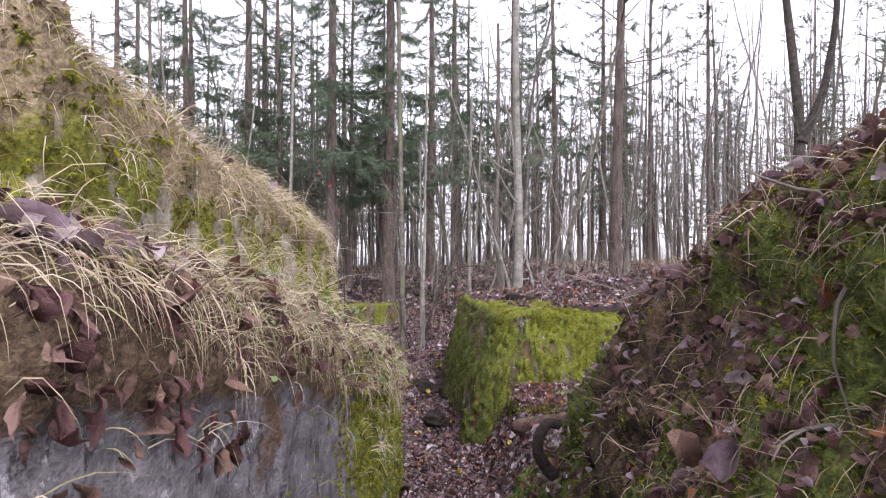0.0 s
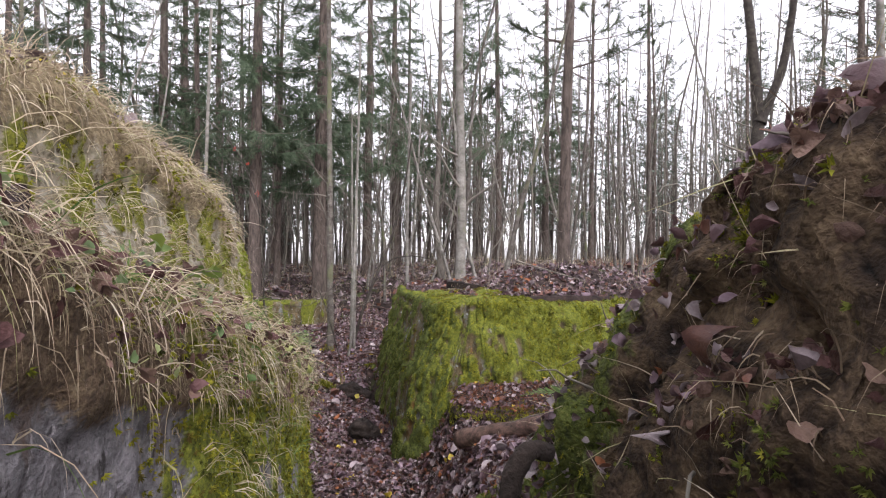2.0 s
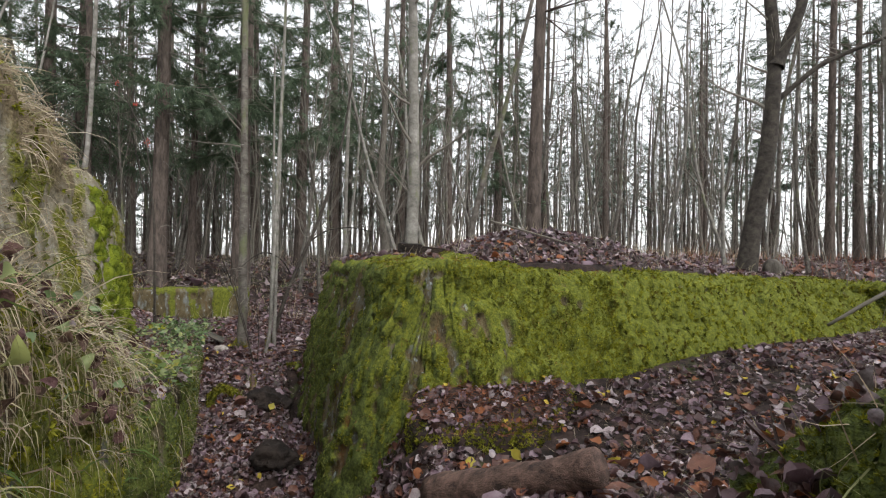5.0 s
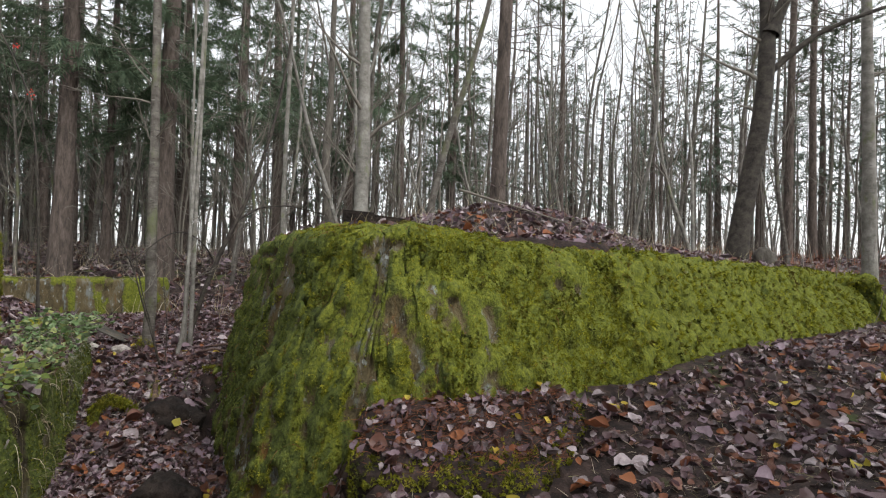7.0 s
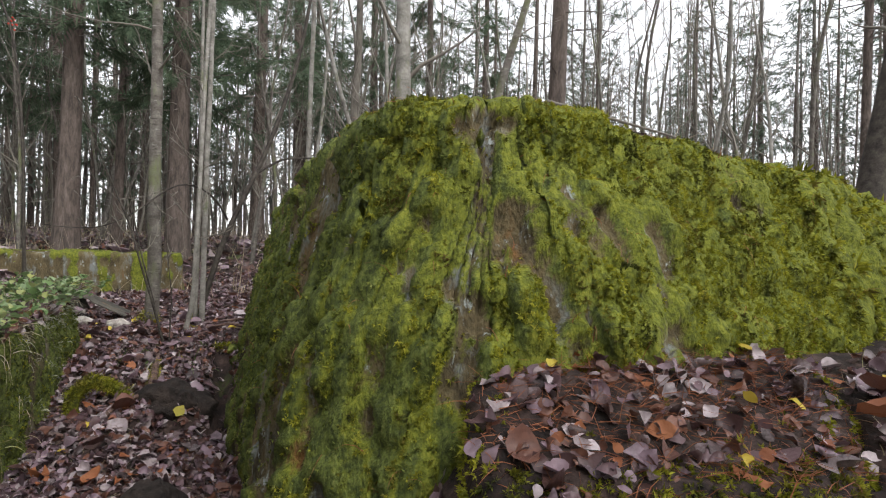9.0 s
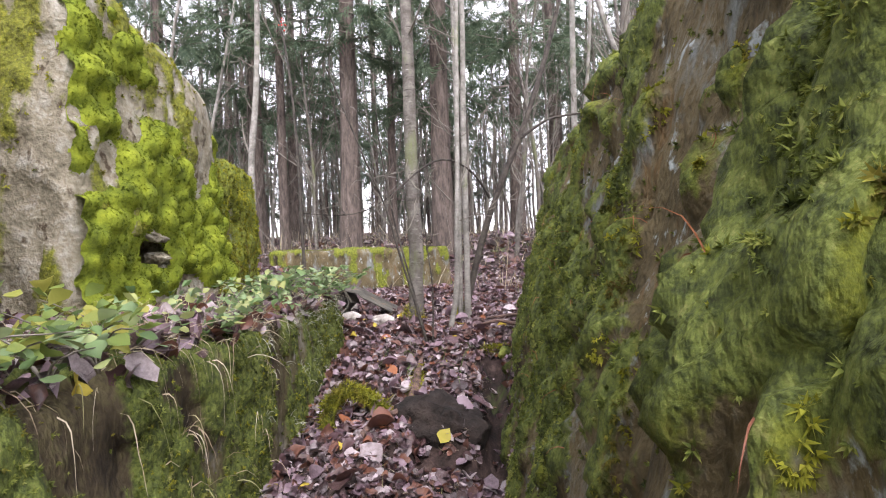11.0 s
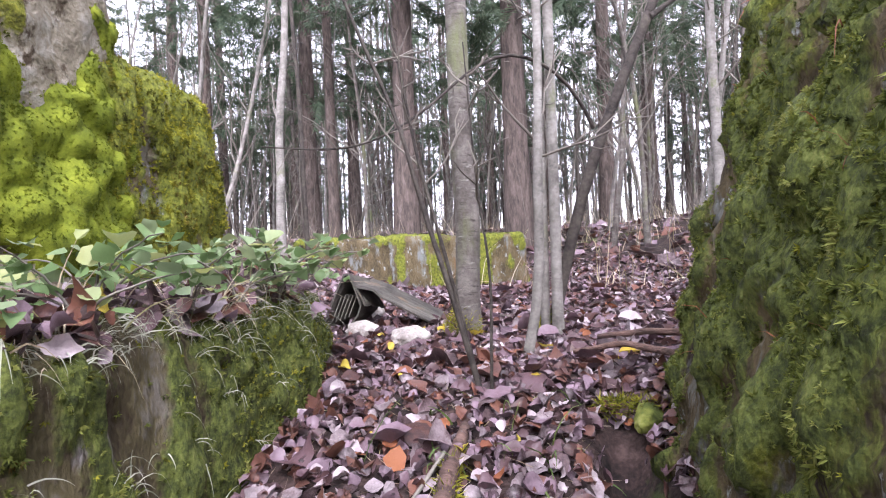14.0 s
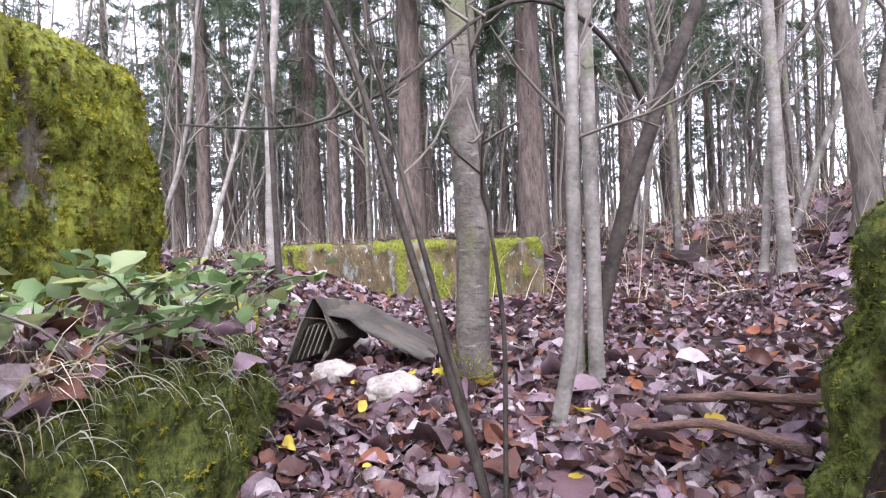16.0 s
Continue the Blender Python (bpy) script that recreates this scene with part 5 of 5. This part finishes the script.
shaggy = lambda m, n: (m[:, 0] > -1.1) * (m[:, 1] > 2.2) * (m[:, 1] < 7) * (n[:, 2] > 0.0) * (m[:, 2] > np.interp(m[:, 1], [2, 3, 4.5, 6.5], [1.8, 1.5, 1.05, 0.5]))
p, q = sample(av, af, 420, lr, shaggy)
lay_leaves("withered_leaf_litter", p, q, 0.045, M_WITHER, lr, "withered leaves caught in the tier's hanging grass", 0.9, 0.05, 1.4)
p, q = sample(av, af, 110, lr, shaggy)
lay_leaves("green_leaves", p, q, 0.04, M_HERB, lr, "small green leaves growing through the hanging grass", 0.7, 0.07, 0.8)

# big dead leaves that hang over the tier
p, q = sample(av, af, 120, lr, lambda m, n: (m[:, 1] < 2.40) * (m[:, 1] > 1.2) * (m[:, 0] > -1.25) * (m[:, 2] > 1.58) * (n[:, 2] < 0.8))
n = len(p)
hang = np.tile(np.array([[0.9, -0.35, 0.15]]), (n, 1)) + lr.normal(0, 0.45, (n, 3))
hang /= np.linalg.norm(hang, axis=1, keepdims=True)
down = np.array([0, 0, -1.0]) + lr.normal(0, 0.25, (n, 3))
down -= hang * (down * hang).sum(1, keepdims=True)
down /= np.linalg.norm(down, axis=1, keepdims=True)
turns = np.stack([np.cross(down, hang), down, hang], axis=2)
s = lr.uniform(0.05, 0.13, n)
sh = leaf_shapes(n, lr, 1.5, FINE)
sh[:, :, 2] += 0.07 * np.sin(sh[:, :, 1] * 11 + np.arange(n)[:, None] * 2)
v, f = strew(sh, FINE_T, p + hang * lr.uniform(0.02, 0.11, (n, 1)) + down * 0.06, turns, np.column_stack([s * 0.36, s, s * 0.9]))
tagged(solid("hanging_leaves", v, f, M_WITHER), "withered red-brown leaves hanging over the tier", "leaves", kind="stuff")

p, q = sample(av, af, 70, lr, lambda m, n: (m[:, 1] < 2.5) * (m[:, 0] > -1.4) * (n[:, 2] > 0.5))
lay_leaves("leaf_litter", p, q, 0.10, M_LEAF, lr, "purple-brown dead leaves on the tier's lip", 0.6, 0.03)

# roots and dead stalks that stick out of the bank
p, q = sample(mv, mf, 130, lr, lambda m, n: (m[:, 0] < 2.3) * (m[:, 2] > 0.5))
pieces = []
for a, b in zip(p, q):
    d = b * 0.5 + lr.normal(0, 0.7, 3) + np.array([-0.2, 0, -0.2])
    d /= np.linalg.norm(d)
    L = lr.uniform(0.08, 0.38)
    pts = [a - b * 0.03]
    for _ in range(5):
        pts.append(pts[-1] + d * L / 5)
        d = d + lr.normal(0, 0.25, 3) + np.array([0, 0, -0.12])
        d /= np.linalg.norm(d)
    pieces.append(tube(np.array(pts), np.linspace(lr.uniform(0.003, 0.008), 0.0015, 6), 5))
v, f = join(pieces)
tagged(solid("bank_roots", v, f, M_TWIG), "brown roots and dead stalks sticking out of the bank", "roots", kind="stuff")

# ---- moss ----
def moss(name, verts, faces, n, mat, weight, label, bias=0.0, size=0.014, down=0.5):
    """Shaggy tips in little heads of twelve, thick where moss covers the surface."""
    k = n // 12
    p, q = sample(verts, faces, k, lr, weight)
    stay = (cover(p, bias) + 0.05 > lr.random(k)) & (fbm(p[:, 0] * 13, p[:, 1] * 13, p[:, 2] * 9, 2) > lr.uniform(-0.7, 0.05, k))
    p, q = p[stay], q[stay]
    k = len(p)
    r = np.repeat(size * lr.lognormal(0, 0.3, k), 12)[:, None]
    way = np.repeat(q + np.array([0, 0, -down]), 12, 0) + lr.normal(0, 0.75, (12 * k, 3))
    way /= np.linalg.norm(way, axis=1, keepdims=True)
    side = np.cross(way, lr.normal(0, 1, (12 * k, 3)))
    side *= 0.20 * r / np.linalg.norm(side, axis=1, keepdims=True)
    root = np.repeat(p, 12, 0) + way * r * 0.25
    v = np.stack([root - side, root + side, root + way * r * lr.uniform(0.6, 1.1, (12 * k, 1))], axis=1).reshape(-1, 3)
    return tagged(solid(name, v, np.arange(36 * k).reshape(-1, 3), mat, smooth=False), label, "moss", kind="stuff")


front = lambda m, n: (m[:, 0] > 0.45) * (m[:, 0] < 3.4) * (m[:, 1] < 10.2) * (m[:, 2] > -0.5) * (n[:, 0] > -0.42)
moss("wall_moss", bv, bf, 560000, M_MOSS, front, "bright shaggy moss hanging on the wall", 0.02, 0.0125, 0.6)
moss("wall_moss", bv, bf, 90000, M_MOSS, lambda m, n: (m[:, 0] >= 3.2) * (m[:, 0] < 10) * (n[:, 1] < 0.2) * (m[:, 2] > -0.1) * (m[:, 1] < 12.4), "yellow-green moss on the long wall", 0.16, 0.034, 0.9)
# Faces turned to the trench get darker moss: shade put into their colour.
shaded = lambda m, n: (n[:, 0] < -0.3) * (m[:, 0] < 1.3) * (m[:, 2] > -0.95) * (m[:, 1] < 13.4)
moss("shade_moss", bv, bf, 600000, M_DARK_MOSS, shaded, "dark green moss on the wall's trench side, darkened for shade", -0.22, 0.0105, 0.4)
moss("wall_moss", bv, bf, 40000, M_MOSS, shaded, "brighter tufts on the wall's shaded side", -0.40, 0.009, 0.4)
moss("wall_moss", ev, ef, 70000, M_MOSS, lambda m, n: (0.15 + 3 * (n[:, 2] < 0.8) + 5 * (m[:, 1] < 8.05)) * (m[:, 2] > -0.5), "thick moss round the footing's edge", 0.25, 0.016)
moss("wall_moss", kv, kf, 14000, M_DARK_MOSS, lambda m, n: 0.5 + 1.5 * (n[:, 2] > 0.5), "moss on the low wall", -0.15, 0.022)
moss("shade_moss", cv, cf, 220000, M_DARK_MOSS, lambda m, n: (n[:, 0] > 0.1) * 1.0, "dark moss down the low tier", 0.0, 0.012)
moss("wall_moss", cv, cf, 60000, M_MOSS, lambda m, n: (n[:, 0] > 0.1) * 1.0, "brighter moss tufts down the low tier", -0.12, 0.012)
moss("wall_moss", iv, jf, 110000, M_MOSS, lambda m, n: (m[:, 0] > -3.4) * (m[:, 2] > -0.2), "moss on the broken wall end", 0.12, 0.017)
moss("wall_moss", dv, df, 30000, M_MOSS, lambda m, n: (n[:, 0] > 0.1) * (m[:, 2] > -0.2), "moss on the high wall", -0.25, 0.02)
moss("wall_moss", hv, hf, 60000, M_MOSS, lambda m, n: (m[:, 0] > -2.2) * (m[:, 2] > 0.6), "moss on the ruined wall", -0.12, 0.03, 0.9)
moss("wall_moss", av, af, 130000, M_MOSS, lambda m, n: (0.02 + step(3.0, 3.7, m[:, 1])) * (m[:, 0] > -1.2) * (m[:, 1] > 2.3), "moss on the concrete tier", 0.05, 0.018, 0.9)
moss("bank_moss", mv, mf, 130000, M_DARK_MOSS, lambda m, n: (m[:, 1] > 2.2) * (m[:, 0] < 2.0) * (m[:, 2] > 0.2), "fine dark moss on the bank's low end", 0.05, 0.011, 0.1)
moss("bank_moss", mv, mf, 140000, M_MOSS, lambda m, n: (m[:, 1] > 2.4) * (m[:, 0] < 2.0) * (m[:, 2] > 0.2) * np.clip(n[:, 2] + 0.2, 0, 1), "brighter moss tips on the bank's low end", 0.05, 0.011, 0.1)
moss("bank_moss", mv, mf, 120000, M_DARK_MOSS, lambda m, n: (m[:, 1] < 2.4) * (m[:, 1] > 0.4) * (m[:, 0] < 2.0) * (m[:, 2] > 0.3), "dark feathery moss on the bank", 0.0, 0.012, 0.1)
moss("bank_moss", mv, mf, 90000, M_MOSS, lambda m, n: (m[:, 1] < 2.6) * (m[:, 1] > 0.4) * (m[:, 0] < 2.0) * (m[:, 2] > 0.3) * np.clip(n[:, 2] + 0.3, 0, 1), "yellow-green moss tips along the bank's crest", 0.0, 0.012, 0.1)
moss("moss_tips", sv, sf, 170000, M_CUSHION, (lambda m, n: 1.0), "velvety tips of the moss cushions", 0.6, 0.008, 0.0)

# ---- grass ----
def grass(name, p, way, length, width, mat, label, droop=0.9, segs=5):
    v, f = blades(p, way, length, width, lr, droop, segs)
    return tagged(solid(name, v, f, mat), label, "grass", kind="stuff")


def rim(verts, faces, n, weight, out=(0.8, 0, 0.5), spread=0.4):
    p, q = sample(verts, faces, n, lr, weight)
    tuft = np.stack([fbm(p[:, 0] * 6 + k, p[:, 1] * 6, p[:, 2] * 6, 2) for k in (0, 31, 67)], axis=1)
    return p, q * 0.5 + np.array(out) + 1.7 * tuft + lr.normal(0, spread, (n, 3))


p, w = rim(av, af, 3000, lambda m, n: (n[:, 2] > 0.22) * (m[:, 0] > -1.3) * (m[:, 1] > 1.4) * (m[:, 2] > 0.5))
grass("dry_grass", p, w, 0.24, 0.0055, M_STRAW, "dry straw-coloured grass hanging over the tier", 1.9)
p, w = rim(av, af, 2900, lambda m, n: (m[:, 1] > 1.8) * (m[:, 0] > -1.0) * (n[:, 2] > -0.15) * (m[:, 2] > np.interp(m[:, 1], [1, 2.9, 3.3, 4.5, 6.5, 7.6], [2.0, 1.72, 1.35, 1.0, 0.4, 0.2])), (0.45, 0.0, 0.05), 0.95)
grass("hanging_straw", p, w, 0.16, 0.0042, M_STRAW, "straw and dead grass hanging down the tier's face", 3.4, 6)
p, w = rim(av, af, 2600, lambda m, n: (m[:, 0] > -1.1) * (m[:, 1] > 1.6) * (n[:, 2] > -0.1) * (m[:, 2] > np.interp(m[:, 1], [1, 2.9, 3.3, 4.5, 6.5, 7.6], [1.9, 1.55, 1.25, 0.9, 0.35, 0.2])), (0.45, 0.0, 0.05), 0.95)
grass("rootlets", p, w, 0.15, 0.0036, M_DULL, "brown rootlets and old straw matted on the tier", 2.8, 5)
p, w = rim(av, af, 420, lambda m, n: (n[:, 2] > 0.2) * (m[:, 0] > -1.2) * (m[:, 1] > 2))
grass("green_grass", p, w, 0.28, 0.008, M_GREEN, "a few long green grass blades on the tier", 2.0, 6)
p, w = rim(hv, hf, 5500, lambda m, n: (m[:, 0] > -2.4) * (n[:, 2] > 0.0) * (m[:, 2] > 1.0) * (0.25 + (n[:, 2] > 0.35)), (0.5, 0, 0.3))
grass("dry_grass", p, w, 0.24, 0.007, M_STRAW, "matted dry grass hanging down the ruined wall", 1.5)
p, w = rim(cv, cf, 1500, lambda m, n: (n[:, 2] > 0.7) * (m[:, 0] > -2.0) * (m[:, 1] > 10.0), (0.5, 0.1, 0.7))
grass("dry_grass", p, w, 0.15, 0.005, M_STRAW, "pale dry grass tumbling over the low tier", 1.2)
p, w = rim(cv, cf, 190, lambda m, n: (n[:, 2] > 0.1) * (m[:, 0] > -1.5) * (m[:, 1] < 11.0), (0.5, 0.0, 0.15), 0.2)
grass("long_grass", p, w, 0.30, 0.0045, M_STRAW, "tuft of long bleached grass hanging over the tier", 3.2, 8)
p, w = rim(cv, cf, 2400, lambda m, n: (n[:, 2] > 0.35) * (m[:, 0] > -2.1) * (m[:, 1] > 11.0) * (m[:, 1] < 13.2), (0.4, 0.2, 0.5), 0.5)
grass("withered_herb", p, w, 0.10, 0.0042, M_SILVER, "silvery withered herbs tumbling over the low tier", 1.6, 6)
p, w = rim(mv, mf, 1700, lambda m, n: (m[:, 2] > 0.4) * (m[:, 0] < 2.4), (-0.4, -0.1, 0.3), 0.6)
grass("dry_grass", p, w, 0.13, 0.0036, M_STRAW, "dry stalks and needles on the mossy bank", 0.15, 3)
p, w = rim(mv, mf, 4200, upper, (-0.5, -0.15, 0.1), 0.7)
grass("dry_grass", p, w, 0.13, 0.0034, M_DULL, "matted dry grass tumbling over the bank", 1.7, 5)
p, w = rim(bv, bf, 450, lambda m, n: (n[:, 2] > 0.4) * (m[:, 0] < 3.5) * (m[:, 1] < 12.9) * (inside(BLOCK_TOP, m[:, 0], m[:, 1]) < 0.4), (-0.3, -0.2, 0.2), 0.6)
grass("dry_grass", p, w, 0.09, 0.003, M_ORANGE, "rusty pine needles and grass on the wall's rim", 1.1, 4)
p, w = rim(av, af, 1300, lambda m, n: (m[:, 1] < 2.8) * (m[:, 0] > -1.4) * (n[:, 2] > 0.1) * (m[:, 2] > 1.55))
grass("dry_grass", p, w, 0.22, 0.005, M_STRAW, "dry grass and roots hanging down the tier", 1.9)
p, q = cat(on_land(9000, -1.8, 1.6, 6.6, 15), on_land(6000, 1, 7, 5.5, 10))
grass("needle_litter", p, q * 0.25 + lr.normal(0, 0.6, q.shape) * np.array([1, 1, 0.25]), 0.07, 0.003, M_STRAW, "brown needles and straw among the fallen leaves", 0.2, 2)
p, q = sample(ev, ef, 2400, lr, flat_top)
grass("needle_litter", p + q * 0.01, q * 0.2 + lr.normal(0, 0.6, q.shape) * np.array([1, 1, 0.2]), 0.08, 0.003, M_ORANGE, "rusty pine needles on the footing", 0.2, 2)
p, q = on_land(2600, 8, 26, 9, 26)
grass("dry_grass", p, q + lr.normal(0, 0.35, q.shape), 0.40, 0.012, M_ORANGE, "rust-brown undergrowth beyond the wall's end", 0.6, 4)
p, q = on_land(1500, 1.0, 10, 9.5, 14.5)
grass("dry_grass", p, q + lr.normal(0, 0.4, q.shape), 0.16, 0.006, M_STRAW, "thin dry grass in the litter above the wall", 0.6, 4)
p, q = on_land(5000, -12, 16, 17, 34)
grass("dry_grass", p, q + lr.normal(0, 0.35, q.shape), 0.45, 0.010, M_STRAW, "dry undergrowth beneath the far trees", 0.5, 4)
p, q = on_land(40, -1.0, 0.0, 12.3, 13.0)
grass("green_grass", p, q + lr.normal(0, 0.5, q.shape), 0.14, 0.010, M_GREEN, "small tuft of green grass in the leaves", 1.2, 4)


# ---- brambles on the low tier ----
def bramble(height, seed, leaf, mat=M_HERB, label="low bramble with green and yellowing leaves"):
    """A few arching stems with toothed leaves in threes."""
    g = np.random.default_rng(seed)
    thing = new("bramble")
    stems, lp, ln, ls = [], [], [], []
    for _ in range(4):
        az = g.uniform(0, 6.28)
        d = np.array([math.cos(az) * 0.5, math.sin(az) * 0.5, 1.0])
        pts = [np.zeros(3)]
        for k in range(7):
            pts.append(pts[-1] + d / np.linalg.norm(d) * height / 6 * g.uniform(0.7, 1.2))
            d = d + np.array([math.cos(az), math.sin(az), -0.9]) * 0.16 + g.normal(0, 0.12, 3)
            if k > 1:
                for t in range(2):
                    lp.append(pts[-1] + g.normal(0, 0.035, 3))
                    ln.append(np.array([0, 0, 1.0]) + g.normal(0, 0.45, 3))
                    ls.append(leaf * g.uniform(0.6, 1.3))
        stems.append(tube(np.array(pts), np.linspace(0.005, 0.002, 8), 4))
    v, f = join(stems)
    tagged(solid("stem", v, f, M_TWIG, thing), kind="stuff")
    n = len(lp)
    sh = leaf_shapes(n, g, 0.5)
    sh[:, :, 0] *= 1.25
    v, f = strew(sh, LEAF_T, np.array(lp), frames_of(np.array(ln), g.uniform(0, 6.28, n)), np.array(ls))
    tagged(solid("foliage", v, f, mat, thing), kind="stuff")
    return tagged(thing, label, "plant", "brambles on the low tier")


kinds = [bramble(h, 90 + i, lf) for i, (h, lf) in enumerate(((0.44, 0.075), (0.26, 0.062), (0.20, 0.055)))]
M_LIME = material("yellowing_leaves", [(0.12, 0.18, 0.05), (0.20, 0.26, 0.06), (0.42, 0.38, 0.08)], 14, 0.5, 0.2, 90, island=0.85, translucent=0.4)
kinds.append(bramble(0.34, 97, 0.07, M_LIME, "small shrub with yellowing leaves"))
spots = [(-1.05, 9.4, 3), (-1.15, 9.9, 3), (-1.3, 10.2, 3), (-0.75, 3.8, 3), (-0.85, 5.6, 1), (-0.95, 4.9, 2), (-1.66, 13.10, 0), (-1.48, 12.62, 0), (-1.85, 12.5, 0), (-1.45, 12.1, 1), (-1.42, 11.7, 1), (-1.75, 12.0, 1), (-1.6, 11.4, 2), (-1.55, 10.9, 2),
         (-1.5, 10.3, 2), (-1.15, 9.7, 1), (-1.4, 9.8, 1), (-2.0, 13.2, 1), (-2.1, 12.8, 2), (-1.25, 9.35, 0), (-2.0, 11.6, 2), (-1.6, 12.6, 2), (-1.25, 10.6, 2), (-1.32, 11.1, 1), (-1.38, 11.5, 2), (-1.5, 12.4, 1), (-1.62, 11.9, 0), (-1.75, 12.9, 1), (-1.35, 10.9, 1), (-1.2, 10.1, 1), (-1.9, 13.0, 0)]
first = set()
for x, y, k in spots:
    m = pose(x, y, 0.0 if y > 8 else float(np.interp(y, [3, 4.5, 6.5], [1.83, 1.43, 0.92])), 0, 0, x * 700 + y * 300)
    if k in first:
        copy_thing(kinds[k], m)
    else:
        first.add(k)
        kinds[k].matrix_basis = m


# ---- the lip over the high wall's hollow ----
lump("stone_lip", -2.33, 11.58, 0.55, (0.09, 0.26, 0.05), M_LICHEN, "jutting concrete lip over the hollow", "wall", 14.0, 0.4).matrix_basis = pose(-2.33, 11.58, 0.55, -8, 20, 8)
lump("stone_chunk", -2.36, 11.72, 0.38, (0.08, 0.10, 0.05), M_LICHEN, "loose grey concrete chunk in the wall's hollow", "stone", 15.0, 0.4)

# moss on roots and the tree's foot
def furred(points, r, n, mat, label):
    P = np.array(points, float)
    u = lr.uniform(0, len(P) - 1.001, n)
    k = u.astype(int)
    c = P[k] + (P[k + 1] - P[k]) * (u - k)[:, None]
    d = lr.normal(0, 1, (n, 3))
    d /= np.linalg.norm(d, axis=1, keepdims=True)
    v, f = blades(c + d * r, d + lr.normal(0, 0.5, (n, 3)), 0.03, 0.007, lr, 0.5, 1)
    return tagged(solid("root_moss", v, f, mat), label, "moss", kind="stuff")


furred([(-1.08, 11.60, -0.9), (-1.10, 11.66, -0.62), (-0.98, 11.74, -0.52), (-0.82, 11.78, -0.60), (-0.72, 11.80, -0.72)], 0.04, 4500, M_MOSS, "moss growing on the arched branch")
furred([(-0.20, 12.95, -0.49), (0.16, 12.95, -0.49)], 0.045, 1500, M_MOSS, "moss growing on the root hump")
furred([(-1.03, 13.88, -0.46), (-1.06, 13.86, -0.26)], 0.10, 1500, M_MOSS, "moss on the young tree's foot")
furred([(-0.60, 14.12, -0.44), (-0.55, 14.12, -0.20)], 0.06, 900, M_MOSS, "moss on the leaning sapling's foot")
furred([(-0.66, 12.43, -0.55), (-0.62, 12.15, -0.60), (-0.60, 11.95, -0.68)], 0.03, 900, M_MOSS, "moss on the old root")


# ---- a pale frond on the bank and a rowan with its last berries ----
def frond(name, base, way, length, mat, label):
    """A flat feathery spray: a midrib and paired leaflets that shorten to the tip."""
    thing = new(name)
    thing.matrix_basis = Matrix.Translation(Vector(base))
    d = np.array(way, float) / np.linalg.norm(way)
    side = np.cross(d, [0, 0, 1.0])
    side /= np.linalg.norm(side)
    u = np.linspace(0, 1, 12)
    line = u[:, None] * d * length + np.array([0, 0, 1.0]) * (0.25 * length * u * (1 - 1.3 * u))[:, None]
    v, f = tube(line, np.linspace(0.003, 0.001, 12), 5)
    solid("midrib", v, f, mat, thing)
    for k in range(2, 34):
        q = k / 34
        b = np.array([np.interp(q, u, line[:, i]) for i in range(3)])
        L = 0.34 * length * (1 - q) ** 0.7 * lr.uniform(0.8, 1.1)
        for sd in (-1, 1):
            e = side * sd + d * 0.55 + np.array([0, 0, lr.normal(0.05, 0.1)])
            w = np.cross(e, [0, 0, 1.0])
            w *= 0.10 * L / np.linalg.norm(w)
            quad = np.array([b, b + e * L * 0.5 - w, b + e * L, b + e * L * 0.5 + w])
            solid("leaflet", quad, np.array([(0, 1, 2, 3)]), mat, thing, smooth=False)
    return tagged(thing, label, "plant")


frond("moss_frond", (0.98, 3.62, 1.27), (-0.9, 0.25, 0.05), 0.26, M_GREEN, "pale green feathery frond lying on the bank")
frond("moss_frond", (1.02, 3.48, 1.33), (-0.7, -0.2, 0.15), 0.22, M_GREEN, "pale green feathery frond lying on the bank")
rowan = set_tree("rowan_sapling", "thin bare rowan sapling with last red berries",
                 [([(-2.6, 14.6, 0.0), (-2.65, 14.6, 1.8), (-2.8, 14.65, 3.2), (-3.3, 14.7, 4.3), (-4.0, 14.8, 5.0)], 0.022, 0.006)], M_STEM, 7, 1.0, 0.4, 7)
for x, y, z in ((-3.05, 14.72, 3.95), (-3.35, 14.65, 4.28), (-2.78, 14.6, 3.25)):
    for _ in range(9):
        c = np.array([x + 2.6, y - 14.6, z]) + lr.normal(0, 0.03, 3)
        v, f = tube(c + np.array([[0, 0, -0.011], [0, 0, -0.007], [0, 0, 0.0], [0, 0, 0.007], [0, 0, 0.011]]), [0.002, 0.009, 0.012, 0.009, 0.002], 6)
        solid("berry", v, f, M_BERRY, rowan, "small red berry")
